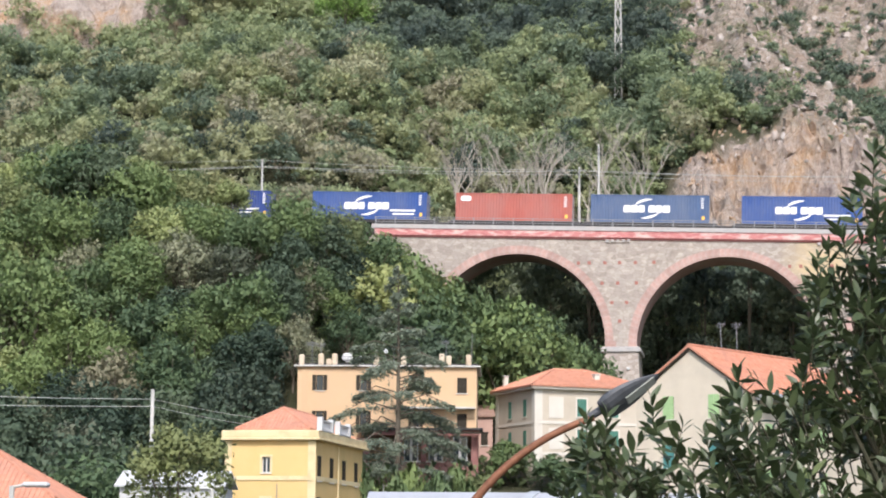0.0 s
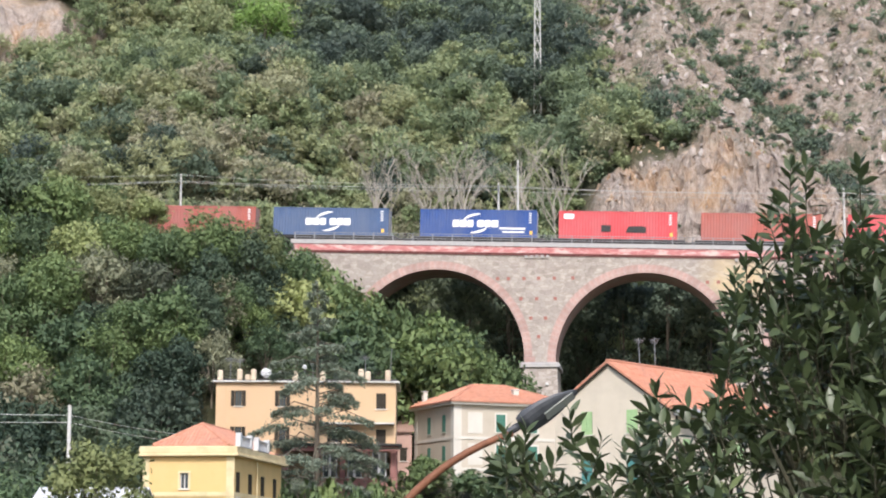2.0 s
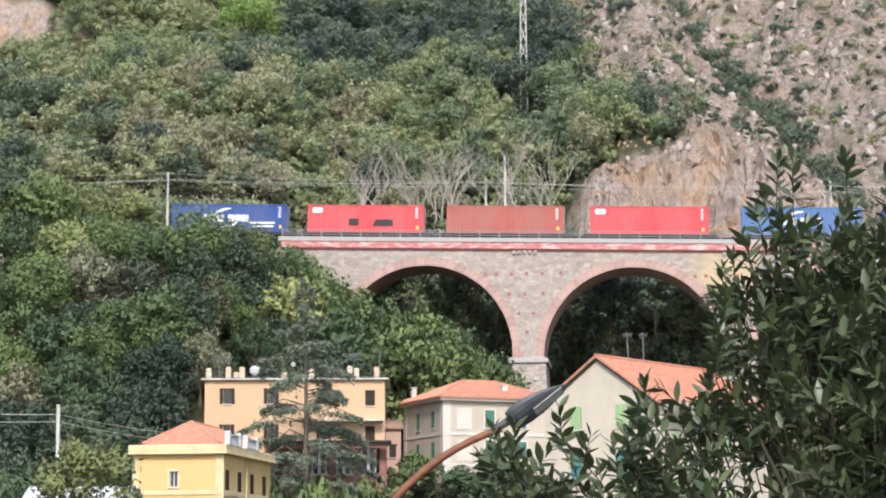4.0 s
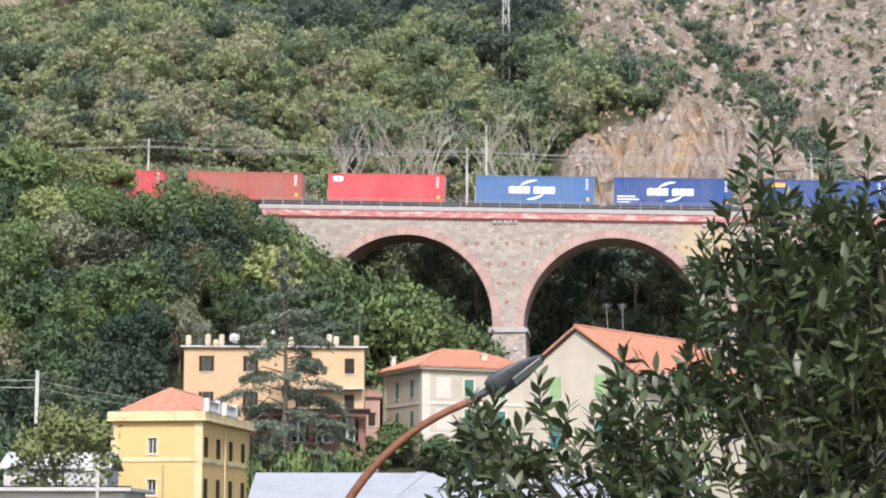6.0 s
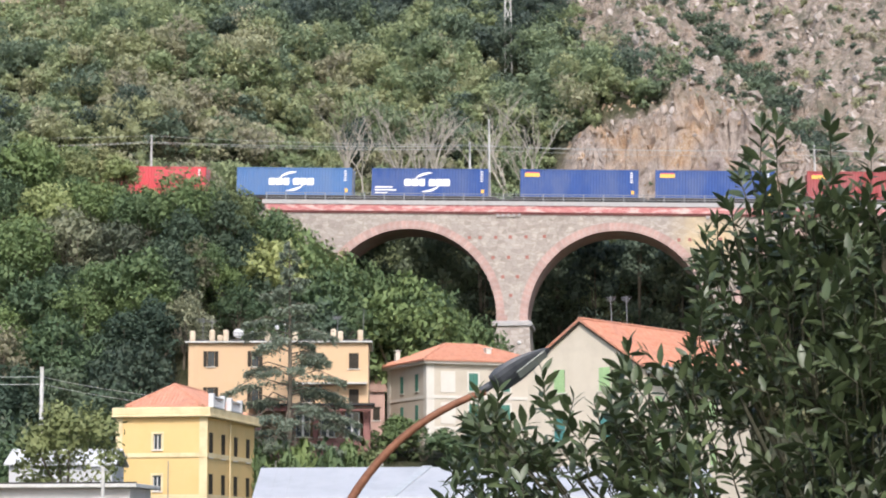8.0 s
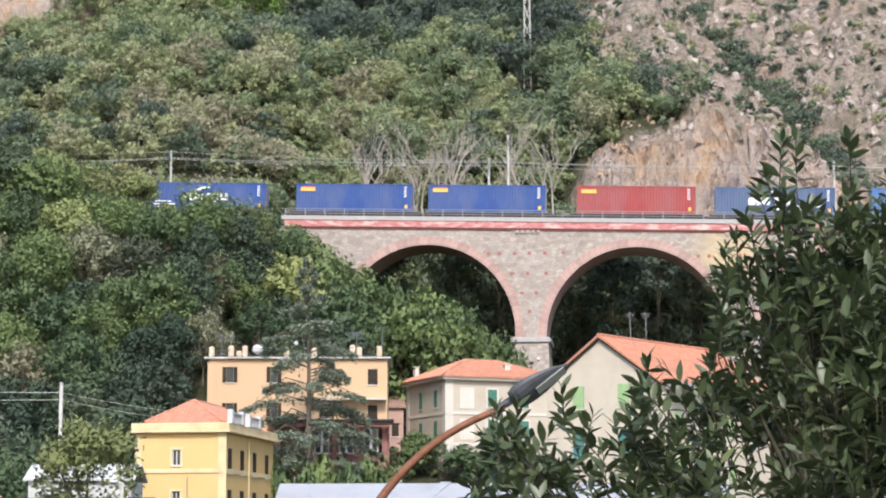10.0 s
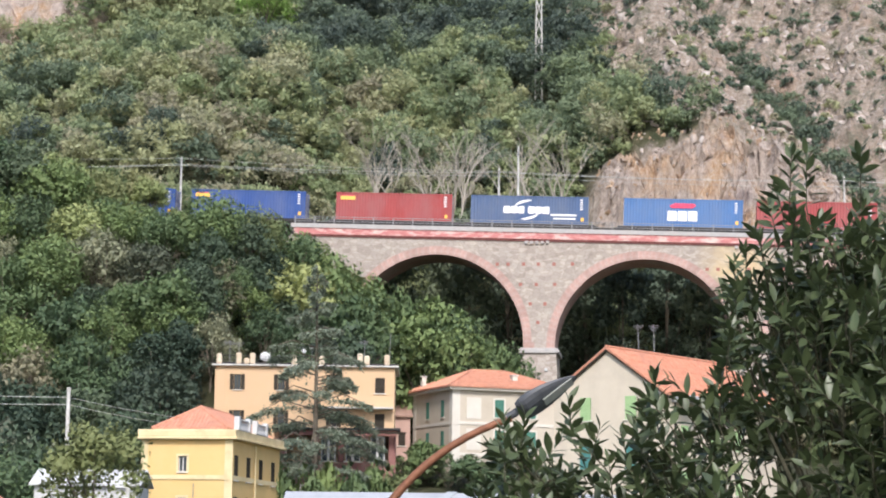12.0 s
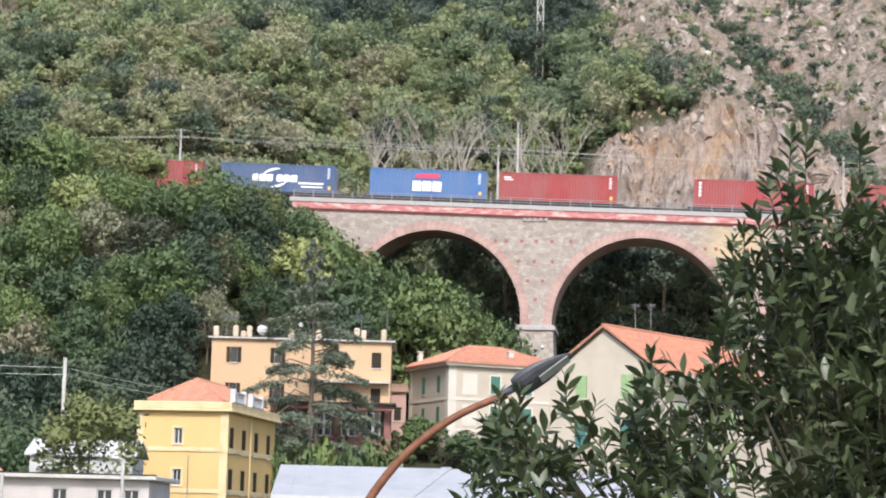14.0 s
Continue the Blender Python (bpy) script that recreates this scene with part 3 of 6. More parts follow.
    if mark == "small":
        flat("maker_bar", rect(0.45, 1.2, 2.3, 2.45))
        flat("maker_bar", rect(0.5, 1.4, 2.08, 2.2))
    if mark == "column":
        for k in range(4):
            flat("code_bar", rect(0.5, 0.75, 2.3 - 0.4 * k, 2.6 - 0.4 * k))
    if mark == "three":
        for x in (4.5, 5.55, 6.6):
            flat("word_block", [(x + 0.05, 0.6), (x + 0.9, 0.6), (x + 0.95, 0.7), (x + 0.95, 1.55), (x + 0.85, 1.65), (x, 1.65), (x, 0.65)])
        flat("emblem", [(4.9, 1.95), (7.0, 1.95), (7.4, 2.2), (7.2, 2.45), (5.2, 2.45), (4.7, 2.2)], MARKRED)
    return top


def bogie(parent, x):
    b = part("bogie", boxes((x - 1.2, x + 1.2, -1.0, -0.85, 0.35, 0.62), (x - 1.2, x + 1.2, 0.85, 1.0, 0.35, 0.62), (x - 0.3, x + 0.3, -1.0, 1.0, 0.4, 0.7), bevel=0.02), DARK, parent)
    for dx in (-0.9, 0.9):
        bm = bmesh.new()
        for y in (-0.75, 0.75):
            bmesh.ops.create_cone(bm, cap_ends=True, segments=20, radius1=0.46, radius2=0.44, depth=0.13, matrix=pose(x + dx, y, 0.46, 90))
        tube(bm, [(x + dx, -0.95, 0.46), (x + dx, 0.95, 0.46)], [0.08, 0.08])
        part("wheelset", bm, RUST, b)


def wagon():
    top = root("flat_wagon", pose(0, 0, 0), "dark steel container flat wagon on two bogies", "wagon", "wagons of the train")
    L = 13.5
    part("underframe", boxes((0, L, -1.15, -1.0, 0.78, 1.06), (0, L, 1.0, 1.15, 0.78, 1.06), (0, L, -0.2, 0.2, 0.7, 1.04),
                             *[(0.02 + k * 1.68, 0.2 + k * 1.68, -1.0, 1.0, 0.84, 1.05) for k in range(9)]), DARK, top)
    for x in (2.2, L - 2.2):
        bogie(top, x)
    for x in (-0.35, L + 0.05):
        part("coupler", boxes((x, x + 0.3, -0.15, 0.15, 0.85, 1.1)), DARK, top)
    return top


# where each container begins along the railway at 7.5 s, its paint and its marking; then how far the train has run
TRAIN = [(-143.57, NAVY, "word_note"), (-126.84, BLUE, "word_note"), (-111.58, BROWN, "badge"), (-97.49, GREYBLUE, "word"), (-81.99, BLUE, "word_note"),
         (-67.54, RED, "badge_patched"), (-52.92, BROWN, "plain"), (-38.01, RED, "badge"), (-22.51, SKYBLUE, "word"), (-8.25, BLUE, "word_low"), (7.25, BLUE, "gold"),
         (21.17, BLUE, "gold"), (36.61, MAROON, "gold"), (50.76, GREYBLUE, "word_note"), (66.61, SKYBLUE, "three"), (80.18, MAROON, "small"), (100.23, MAROON, "column"),
         (116.20, MAROON, "small")]
RUN = [(0, -94.33), (1.5, -75.67), (3, -57.02), (6.5, -12.75), (7.5, 0.00), (11, 44.80), (12.5, 64.62), (14, 84.33)]
HUES = {NAVY: "dark blue", BLUE: "navy blue", GREYBLUE: "faded grey-blue", SKYBLUE: "bright blue", RED: "bright red", BROWN: "faded brick-red", MAROON: "dark red"}
NOTES = {"word": "with white block marking and swooshes", "word_note": "with white block marking and small print", "word_low": "with white block marking, low print",
         "badge": "with a small white badge", "badge_patched": "with white badge and dark patches", "plain": "without markings", "gold": "with a small orange maker's mark",
         "three": "with large white and red emblem", "small": "with small white marks", "column": "with a column of white marks"}
ROLLING = []
TILT = math.degrees(math.atan(-GRADE))
first_wagon = wagon()
for k, (at, hue, mark) in enumerate(TRAIN):
    start = at
    ROLLING.append((container(hue, mark, f"{HUES[hue]} steel shipping container {NOTES[mark]}"), start, 1.08))
    ROLLING.append((first_wagon if k == 0 else copy_thing(first_wagon, pose(0, 0, 0)), start - 0.65, 0.0))


def motions():
    for ob, start, lift in ROLLING:
        rows = []
        for t, d in RUN:
            u = start - d
            rows.append((t, RAIL @ pose(u, 0, deck_z(u) + lift) @ pose(0, 0, 0, 0, TILT, 0)))
        walk(ob, rows)


# ---- houses ----
def facade(bm, o, du, dn, w, h, holes, reveal=0.18):
    """A wall from o along du, height h, outward normal dn, with openings (x0, x1, z0, z1) and their reveals."""
    o, du, dn, up = Vector(o), Vector(du), Vector(dn), Vector((0, 0, 1))
    xs = sorted({0.0, w, *[a for q in holes for a in q[:2]]})
    zs = sorted({0.0, h, *[a for q in holes for a in q[2:]]})

    def quad(*p):
        bm.faces.new([bm.verts.new(v) for v in p])
    for x0, x1 in zip(xs, xs[1:]):
        for z0, z1 in zip(zs, zs[1:]):
            if not any(q[0] <= x0 + 1e-6 and x1 <= q[1] + 1e-6 and q[2] <= z0 + 1e-6 and z1 <= q[3] + 1e-6 for q in holes):
                quad(o + du * x0 + up * z0, o + du * x1 + up * z0, o + du * x1 + up * z1, o + du * x0 + up * z1)
    for x0, x1, z0, z1 in holes:
        c = [o + du * x + up * z for x, z in ((x0, z0), (x1, z0), (x1, z1), (x0, z1))]
        d = -dn * reveal
        for a, b in zip(c, c[1:] + c[:1]):
            quad(a, a + d, b + d, b)


def window(parent, o, du, dn, hole, shutter=None, state="open", frame_mat=None, sill=True, reveal=0.18, surround=None):
    """Frame, two panes, sill and shutters (folded open beside it, closed over it, or ajar) for one opening."""
    o, du, dn = Vector(o), Vector(du), Vector(dn)
    x0, x1, z0, z1 = hole
    m = Matrix((du, -dn, Vector((0, 0, 1)))).transposed().to_4x4()
    m.translation = o + du * x0 + Vector((0, 0, z0))
    w, h = x1 - x0, z1 - z0
    win = part("window", boxes((0, 0.06, reveal - 0.06, reveal, 0, h), (w - 0.06, w, reveal - 0.06, reveal, 0, h), (0.06, w - 0.06, reveal - 0.06, reveal, 0, 0.06),
                               (0.06, w - 0.06, reveal - 0.06, reveal, h - 0.06, h), (w / 2 - 0.04, w / 2 + 0.04, reveal - 0.065, reveal, 0.06, h - 0.06)),
               frame_mat or (SHUTTER if shutter is SHUTTER else WHITE), parent)
    win.matrix_local = m
    for a, b in ((0.06, w / 2 - 0.04), (w / 2 + 0.04, w - 0.06)):
        part("pane", boxes((a, b, reveal - 0.03, reveal - 0.02, 0.06, h - 0.06)), GLASS, win)
    if sill:
        part("sill", boxes((-0.12, w + 0.12, -0.10, 0.05, -0.09, -0.003), bevel=0.01), CREAMTRIM, win)
    if surround:
        t = 0.16
        part("surround", boxes((-t, 0, -0.035, 0.02, 0, h), (w, w + t, -0.035, 0.02, 0, h), (-t, w + t, -0.035, 0.02, h, h + t)), surround, win)
    if shutter:
        if state == "closed":
            spans = ((0.02, w / 2 - 0.01), (w / 2 + 0.01, w - 0.02))
        else:
            spans = ((-w / 2 - 0.02, -0.03), (w + 0.03, w + w / 2 + 0.02)) if state == "open" else ((-0.34, -0.02), (w + 0.02, w + 0.34))
        for a, b in spans:
            rows = [(a, a + 0.06, -0.055, -0.015, 0, h), (b - 0.06, b, -0.055, -0.015, 0, h), (a + 0.06, b - 0.06, -0.042, -0.02, 0, h)]
            n = 9
            rows += [(a + 0.06, b - 0.06, -0.058, -0.042, h * (k + 0.2) / n, h * (k + 0.7) / n) for k in range(n)]
            part("shutter", boxes(*rows), shutter, win)
    return win


def house_walls(top, w, d, h, mat, sides, reveal=0.18):
    """Four walls in one mesh; sides maps front, right, left to their window rows (hole, shutter, state, surround)."""
    geo = {"front": ((0, 0, 0), (1, 0, 0), (0, -1, 0), w), "right": ((w, 0, 0), (0, 1, 0), (1, 0, 0), d), "left": ((0, d, 0), (0, -1, 0), (-1, 0, 0), d),
           "back": ((w, d, 0), (-1, 0, 0), (0, 1, 0), w)}
    bm = bmesh.new()
    for k, (o, du, dn, ln) in geo.items():
        facade(bm, o, du, dn, ln, h, [q[0] for q in sides.get(k, [])], reveal)
    bmesh.ops.remove_doubles(bm, verts=bm.verts[:], dist=0.0005)
    part("wall", bm, mat, top)
    # a dark floor and inner shell: an added box whose colour stands in for unlit rooms
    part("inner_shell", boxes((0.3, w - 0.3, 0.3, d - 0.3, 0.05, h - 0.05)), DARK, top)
    for k, rows in sides.items():
        o, du, dn, ln = geo[k]
        for hole, sh, state, sur in rows:
            window(top, o, du, dn, hole, sh, state, surround=sur, reveal=reveal)


def grid_windows(xs, zs, w, h, shutter, state="open", surround=None):
    return [((x, x + w, z, z + h), shutter, state, surround) for z in zs for x in xs]


def hip_roof(w, d, z, rise, over=0.5, inset=None):
    bm = bmesh.new()
    i = inset if inset is not None else min(w, d) / 2
    a = [bm.verts.new(p) for p in ((-over, -over, z), (w + over, -over, z), (w + over, d + over, z), (-over, d + over, z))]
    a2 = [bm.verts.new((v.co.x, v.co.y, z + 0.14)) for v in a]
    if w >= d:
        r = [bm.verts.new((i, d / 2, z + rise)), bm.verts.new((max(w - i, i + 0.01), d / 2, z + rise))]
        fs = [(a2[0], a2[1], r[1], r[0]), (a2[1], a2[2], r[1]), (a2[2], a2[3], r[0], r[1]), (a2[3], a2[0], r[0])]
    else:
        r = [bm.verts.new((w / 2, i, z + rise)), bm.verts.new((w / 2, max(d - i, i + 0.01), z + rise))]
        fs = [(a2[0], a2[1], r[0]), (a2[1], a2[2], r[1], r[0]), (a2[2], a2[3], r[1]), (a2[3], a2[0], r[0], r[1])]
    bm.faces.new(a[::-1])
    for j in range(4):
        bm.faces.new((a[j], a[(j + 1) % 4], a2[(j + 1) % 4], a2[j]))
    for f in fs:
        bm.faces.new(f)
    bmesh.ops.recalc_face_normals(bm, faces=bm.faces[:])
    return bm


def tile_material():
    """Terracotta pantiles in rows up the slope: fine ribs and tile-to-tile tint."""
    m = material("terracotta pantiles", [(0.46, 0.20, 0.125), (0.53, 0.25, 0.165), (0.57, 0.29, 0.20)], 2.2, bump=0.3, wear=(0.45, 0.23, 0.165), wear_scale=0.35)
    nt = m.node_tree
    b = nt.nodes["Principled BSDF"]
    base = b.inputs["Base Color"].links[0].from_socket
    vor = nt.nodes.new("ShaderNodeTexVoronoi")
    vor.inputs["Scale"].default_value = 3.2
    tc = nt.nodes.new("ShaderNodeTexCoord")
    nt.links.new(tc.outputs["Object"], vor.inputs["Vector"])
    r = ramp_of(nt, vor.outputs["Color"], [(0.90, 0.88, 0.86), (1.06, 1.05, 1.04)], 0.1, 0.9)
    nt.links.new(mixed(nt, base, r, 1.0, "MULTIPLY"), b.inputs["Base Color"])
    return m


ROOFTILE = tile_material()


def roof_ribs(top, faces, spacing=0.28, r=0.06):
    """Rows of half-round cover tiles: each runs from the eave (the face's first edge) up the slope to its border."""
    bm = bmesh.new()
    for f in faces:
        f = [Vector(p) for p in f]
        a, b = f[0], f[1]
        e = (b - a).normalized()
        n = e.cross((f[2] - a).cross(e)).normalized()
        if (f[2] - a).dot(n) < 0:
            n = -n
        flat = [((p - a).dot(e), (p - a).dot(n)) for p in f]
        s = spacing / 2
        while s < (b - a).length:
            best = 0.0
            for (x0, y0), (x1, y1) in zip(flat[1:], flat[2:] + flat[:1]):
                if min(x0, x1) <= s <= max(x0, x1) and abs(x1 - x0) > 1e-6:
                    best = max(best, y0 + (y1 - y0) * (s - x0) / (x1 - x0))
            if best > 0.3:
                tube(bm, [a + e * s + n * 0.02, a + e * s + n * best * 0.97], [r, r * 0.9], 5)
            s += spacing
    ob = part("tile_field", bm, ROOFTILE, top)
    ob["kind"] = "stuff"
    return ob


def hip_faces(w, d, z, rise, over, i):
    z = z + 0.14
    a = [(-over, -over, z), (w + over, -over, z), (w + over, d + over, z), (-over, d + over, z)]
    t = z - 0.14 + rise
    if w >= d:
        r0, r1 = (i, d / 2, t), (max(w - i, i + 0.01), d / 2, t)
        return [(a[0], a[1], r1, r0), (a[1], a[2], r1), (a[2], a[3], r0, r1), (a[3], a[0], r0)], [(a[0], r0), (a[3], r0), (a[1], r1), (a[2], r1), (r0, r1)]
    r0, r1 = (w / 2, i, t), (w / 2, max(d - i, i + 0.01), t)
    return [(a[0], a[1], r0), (a[1], a[2], r1, r0), (a[2], a[3], r1), (a[3], a[0], r0, r1)], [(a[0], r0), (a[1], r0), (a[2], r1), (a[3], r1), (r0, r1)]


def tiled_hip(top, roof, *spec):
    faces, lines = hip_faces(*spec)
    roof_ribs(roof, faces)
    for p, q in lines:
        ridge_tiles(roof, p, q, max(6, int((Vector(q) - Vector(p)).length / 0.42)))


def ridge_tiles(top, p, q, n):
    for k in range(n):
        a, b = Vector(p).lerp(Vector(q), k / n), Vector(p).lerp(Vector(q), (k + 1.08) / n)
        bm = bmesh.new()
        tube(bm, [a, b], [0.13, 0.11], 6)
        part("ridge_tile", bm, ROOFTILE, top)


def chimney(top, x, y, z, h, mat, w=0.5):
    c = part("chimney", boxes((x - w / 2, x + w / 2, y - w / 2, y + w / 2, z, z + h), bevel=0.02), mat, top)
    part("chimney_cap", boxes((x - w / 2 - 0.08, x + w / 2 + 0.08, y - w / 2 - 0.08, y + w / 2 + 0.08, z + h, z + h + 0.1), bevel=0.02), CONCRETE, c)


def yellow_house():
    w, d, h = 6.75, 15.0, 15.0
    top = root("yellow_house", pose(-24.45, 158.95, -0.35, 0, 0, -8), "tall yellow rendered house with hipped terracotta roof and cornice", "house")
    zs = (12.65, 9.65, 6.65, 3.65)
    front = grid_windows((2.75,), zs, 0.62, 1.15, None, surround=YTRIM)
    right = grid_windows((0.6, 4.3, 8.2, 12.2), (12.1, 9.1, 6.1, 3.1), 1.0, 1.8, SHUTTER, "closed")
    house_walls(top, w, d, h, YELLOW, {"front": front, "right": right})
    for z in (12.1, 9.1, 6.1):
        part("string_course", boxes((-0.06, w + 0.06, -0.07, -0.003, z, z + 0.32), (w + 0.003, w + 0.07, -0.003, d, z, z + 0.32)), YTRIM, top)
    for x0, y0, x1, y1 in ((w - 0.55, -0.05, w + 0.05, -0.002), (-0.05, -0.05, 0.45, -0.002)):
        part("corner_strip", boxes((x0, x1, y0, y1, 0, 12.1), (x0, x1, y0, y1, 12.42, h - 0.01)), YTRIM, top)
    part("cornice", boxes((-0.42, w + 0.42, -0.42, d + 0.42, h, h + 0.2), (-0.3, w + 0.3, -0.3, d + 0.3, h + 0.2, h + 0.72), bevel=0.04), YTRIM, top, "pale yellow cornice and parapet")
    roof = part("roof", hip_roof(w - 1.2, d - 1.2, h + 0.72, 1.9, 0.1, 2.9), ROOFTILE, top, "terracotta tiled hipped roof")
    roof.location = (0.6, 0.6, 0)
    tiled_hip(top, roof, w - 1.2, d - 1.2, h + 0.72, 1.9, 0.1, 2.9)
    # white balustrade sections on the parapet
    for y0 in (0.6, 6.0):
        bal = part("balustrade", boxes((w + 0.02, w + 0.32, y0, y0 + 3.2, h + 0.72, h + 0.84), (w + 0.02, w + 0.32, y0, y0 + 3.2, h + 1.42, h + 1.54), bevel=0.015), WHITE, top, "white balustrade")
        for k in range(8):
            y = y0 + 0.15 + 0.41 * k
            bm = bmesh.new()
            tube(bm, [(w + 0.17, y, h + 0.84), (w + 0.17, y, h + 1.0), (w + 0.17, y, h + 1.2), (w + 0.17, y, h + 1.42)], [0.06, 0.10, 0.07, 0.06], 6)
            part("baluster", bm, WHITE, bal)
        for y in (y0 - 0.22, y0 + 3.0):
            part("pedestal", boxes((w - 0.02, w + 0.38, y, y + 0.42, h + 0.72, h + 1.72), bevel=0.03), WHITE, bal)
    bm = bmesh.new()
    tube(bm, [(w + 0.12, 6.6, 0.2), (w + 0.12, 6.6, h - 0.1)], [0.06, 0.06], 6)
    part("downpipe", bm, YTRIM, top)
    # washing hung out under a window
    for k in range(5):
        part("washing", boxes((w + 0.25, w + 0.5, 1.6 + 0.42 * k, 1.95 + 0.42 * k, 7.6 + 0.12 * (k % 3), 8.4), bevel=0.03), (MAROON_CLOTH, GREY_CLOTH)[k % 2], top)
    bm = bmesh.new()
    tube(bm, [(4.0, -0.4, 0), (4.0, -0.4, 11.8)], [0.035, 0.03], 6)
    part("thin_mast", bm, IRON, top)


MAROON_CLOTH = material("dark red cloth", [(0.16, 0.04, 0.05), (0.22, 0.06, 0.07)], 5.0)
GREY_CLOTH = material("grey cloth", [(0.10, 0.10, 0.12), (0.22, 0.22, 0.24)], 5.0)


def dish(parent, x, y, z, r, turn):
    bm = bmesh.new()
    rings = []
    for k in range(5):
        q = r * k / 4
        rings.append([bm.verts.new((q * math.cos(a), 0.35 * q * q / r, q * math.sin(a))) for a in np.linspace(0, 2 * math.pi, 16, endpoint=False)])
    for a, b in zip(rings, rings[1:]):
        for j in range(16):
            bm.faces.new((a[j], a[(j + 1) % 16], b[(j + 1) % 16], b[j]))
    ob = part("satellite_dish", bm, WHITE, parent, "white satellite dish")
    ob.matrix_local = pose(x, y, z, -20, 0, turn)
    bm = bmesh.new()
    tube(bm, [(0, 0.1, 0), (0, 0.25, -0.3), (0, 0.25, -1.2)], [0.03, 0.03, 0.03], 6)
    tube(bm, [(0, 0, -r), (0, -0.6 * r, -0.15)], [0.015, 0.015], 5)
    part("dish_arm", bm, IRON, ob)
    return ob


def aerial(parent, x, y, z, h, lean=0.0, arms=4, name="aerial"):
    bm = bmesh.new()
    tube(bm, [(x, y, z), (x + lean * h, y, z + h)], [0.035, 0.025], 6)
    for k in range(arms):
        zz = z + h - 0.12 - 0.09 * k
        tube(bm, [(x - 0.55 + 0.06 * k, y, zz), (x + 0.45 - 0.06 * k, y, zz)], [0.014, 0.014], 4)
    tube(bm, [(x, y - 0.5, z + h - 0.2), (x, y + 0.5, z + h - 0.2)], [0.014, 0.014], 4)
    return part(name, bm, IRON, parent)


POSTS = material("pale apricot render", [(0.60, 0.50, 0.37), (0.66, 0.56, 0.43)], 1.5, bump=0.1, wear=(0.52, 0.40, 0.28))


def orange_house():
    w, d, h = 15.7, 9.0, 10.4
    top = root("orange_house", pose(-23.0, 189.6, 12.4, 0, 0, 1.5), "apricot rendered house with a flat roof terrace", "house")
    rows = []
    for z in (8.35, 5.2):
        rows += [((x, x + 0.62, z, z + 1.35), SHUTTER, "narrow", None) for x in (1.65, 5.5, 10.1)]
        rows += [((14.0, 14.85, z - 0.2, z + 1.15), SHUTTER, "closed", None)]
    house_walls(top, w, d, h, ORANGE, {"front": rows})
    part("rounded_corner", rounded_corner(h), ORANGE, top)
    part("roof_slab", boxes((-0.3, w + 0.35, -0.35, d + 0.2, h, h + 0.16), bevel=0.03), CONCRETE, top, "grey roof slab")
    par = part("parapet", boxes((-0.1, w + 0.1, -0.1, 0.08, h + 0.16, h + 0.34)), DARK, top, "dark roof terrace rail")
    for k, x in enumerate((0.35, 2.05, 2.75, 3.25, 6.9, 9.3, 11.8, 12.65, 13.25, 15.0)):
        hh = (1.0, 1.1, 0.6, 1.1, 0.9, 0.9, 0.55, 1.15, 0.95, 1.05)[k]
        part("terrace_post", boxes((x - 0.24, x + 0.24, -0.2, 0.28, h + 0.16, h + 0.16 + hh * 0.92), bevel=0.1), POSTS, par)
    for z in (0.55, 0.9):
        part("terrace_rail", boxes((0.3, 15.4, 0.0, 0.03, h + z, h + z + 0.035)), DARK, par)
    dish(top, 4.35, 0.3, h + 0.95, 0.46, 10)
    dish(top, 5.45, 0.4, h + 0.85, 0.26, -15)
    dish(top, 7.7, 0.8, h + 1.5, 0.22, 25)
    dish(top, 8.4, 0.9, h + 1.75, 0.22, 5)
    dish(top, 10.5, 0.9, h + 1.2, 0.32, 30)
    aerial(top, 1.2, 0.5, h, 2.3)
    aerial(top, 2.0, 0.5, h, 2.2)
    aerial(top, 13.0, 0.6, h, 2.5)
    bm = bmesh.new()
    tube(bm, [(15.2, 0.5, h), (15.3, 0.5, h + 3.1)], [0.03, 0.02], 6)
    part("aerial_mast", bm, IRON, top)
    # rose-red veranda along the ground floor
    for z in (7.55,):
        part("balcony_slab", boxes((9.0, 15.6, -1.0, -0.003, 6.75, 6.9)), CONCRETE, top)
    wall = part("veranda_wall", boxes((6.0, 15.9, -3.6, -3.35, 0, 2.0)), ROSE, top, "rose-red veranda wall")
    for x in (6.1, 8.9, 11.0, 13.1, 15.3):
        part("veranda_pillar", boxes((x, x + 0.5, -3.65, -3.2, 2.0, 4.25), bevel=0.03), ROSE, wall)
    part("veranda_beam", boxes((5.9, 16.0, -3.7, -3.1, 4.25, 4.7)), ROSE, wall)
    part("veranda_side", boxes((15.65, 15.9, -3.35, -0.01, 0, 4.25)), ROSE, wall)
    part("veranda_roof", boxes((5.3, 16.3, -4.0, -0.01, 4.7, 4.9), bevel=0.03), DARK, top, "dark flat veranda roof")
    part("veranda_awning", boxes((12.0, 16.8, -5.0, -4.02, 4.4, 4.5)), SHUTTER, top)
    for x in (9.55, 11.65, 13.75):
        wdw = part("veranda_window", boxes((x, x + 0.09, -3.5, -3.42, 2.02, 4.2), (x + 1.15, x + 1.24, -3.5, -3.42, 2.02, 4.2), (x + 0.5, x + 0.72, -3.5, -3.42, 2.02, 4.2),
                                           (x, x + 1.24, -3.5, -3.42, 4.1, 4.2)), WHITE, top, "white veranda window frame")
        part("pane", boxes((x + 0.09, x + 1.15, -3.47, -3.45, 2.02, 4.1)), GLASS, wdw)
        part("sill", boxes((x - 0.2, x + 1.44, -3.75, -3.36, 1.94, 2.06)), CREAMTRIM, wdw)
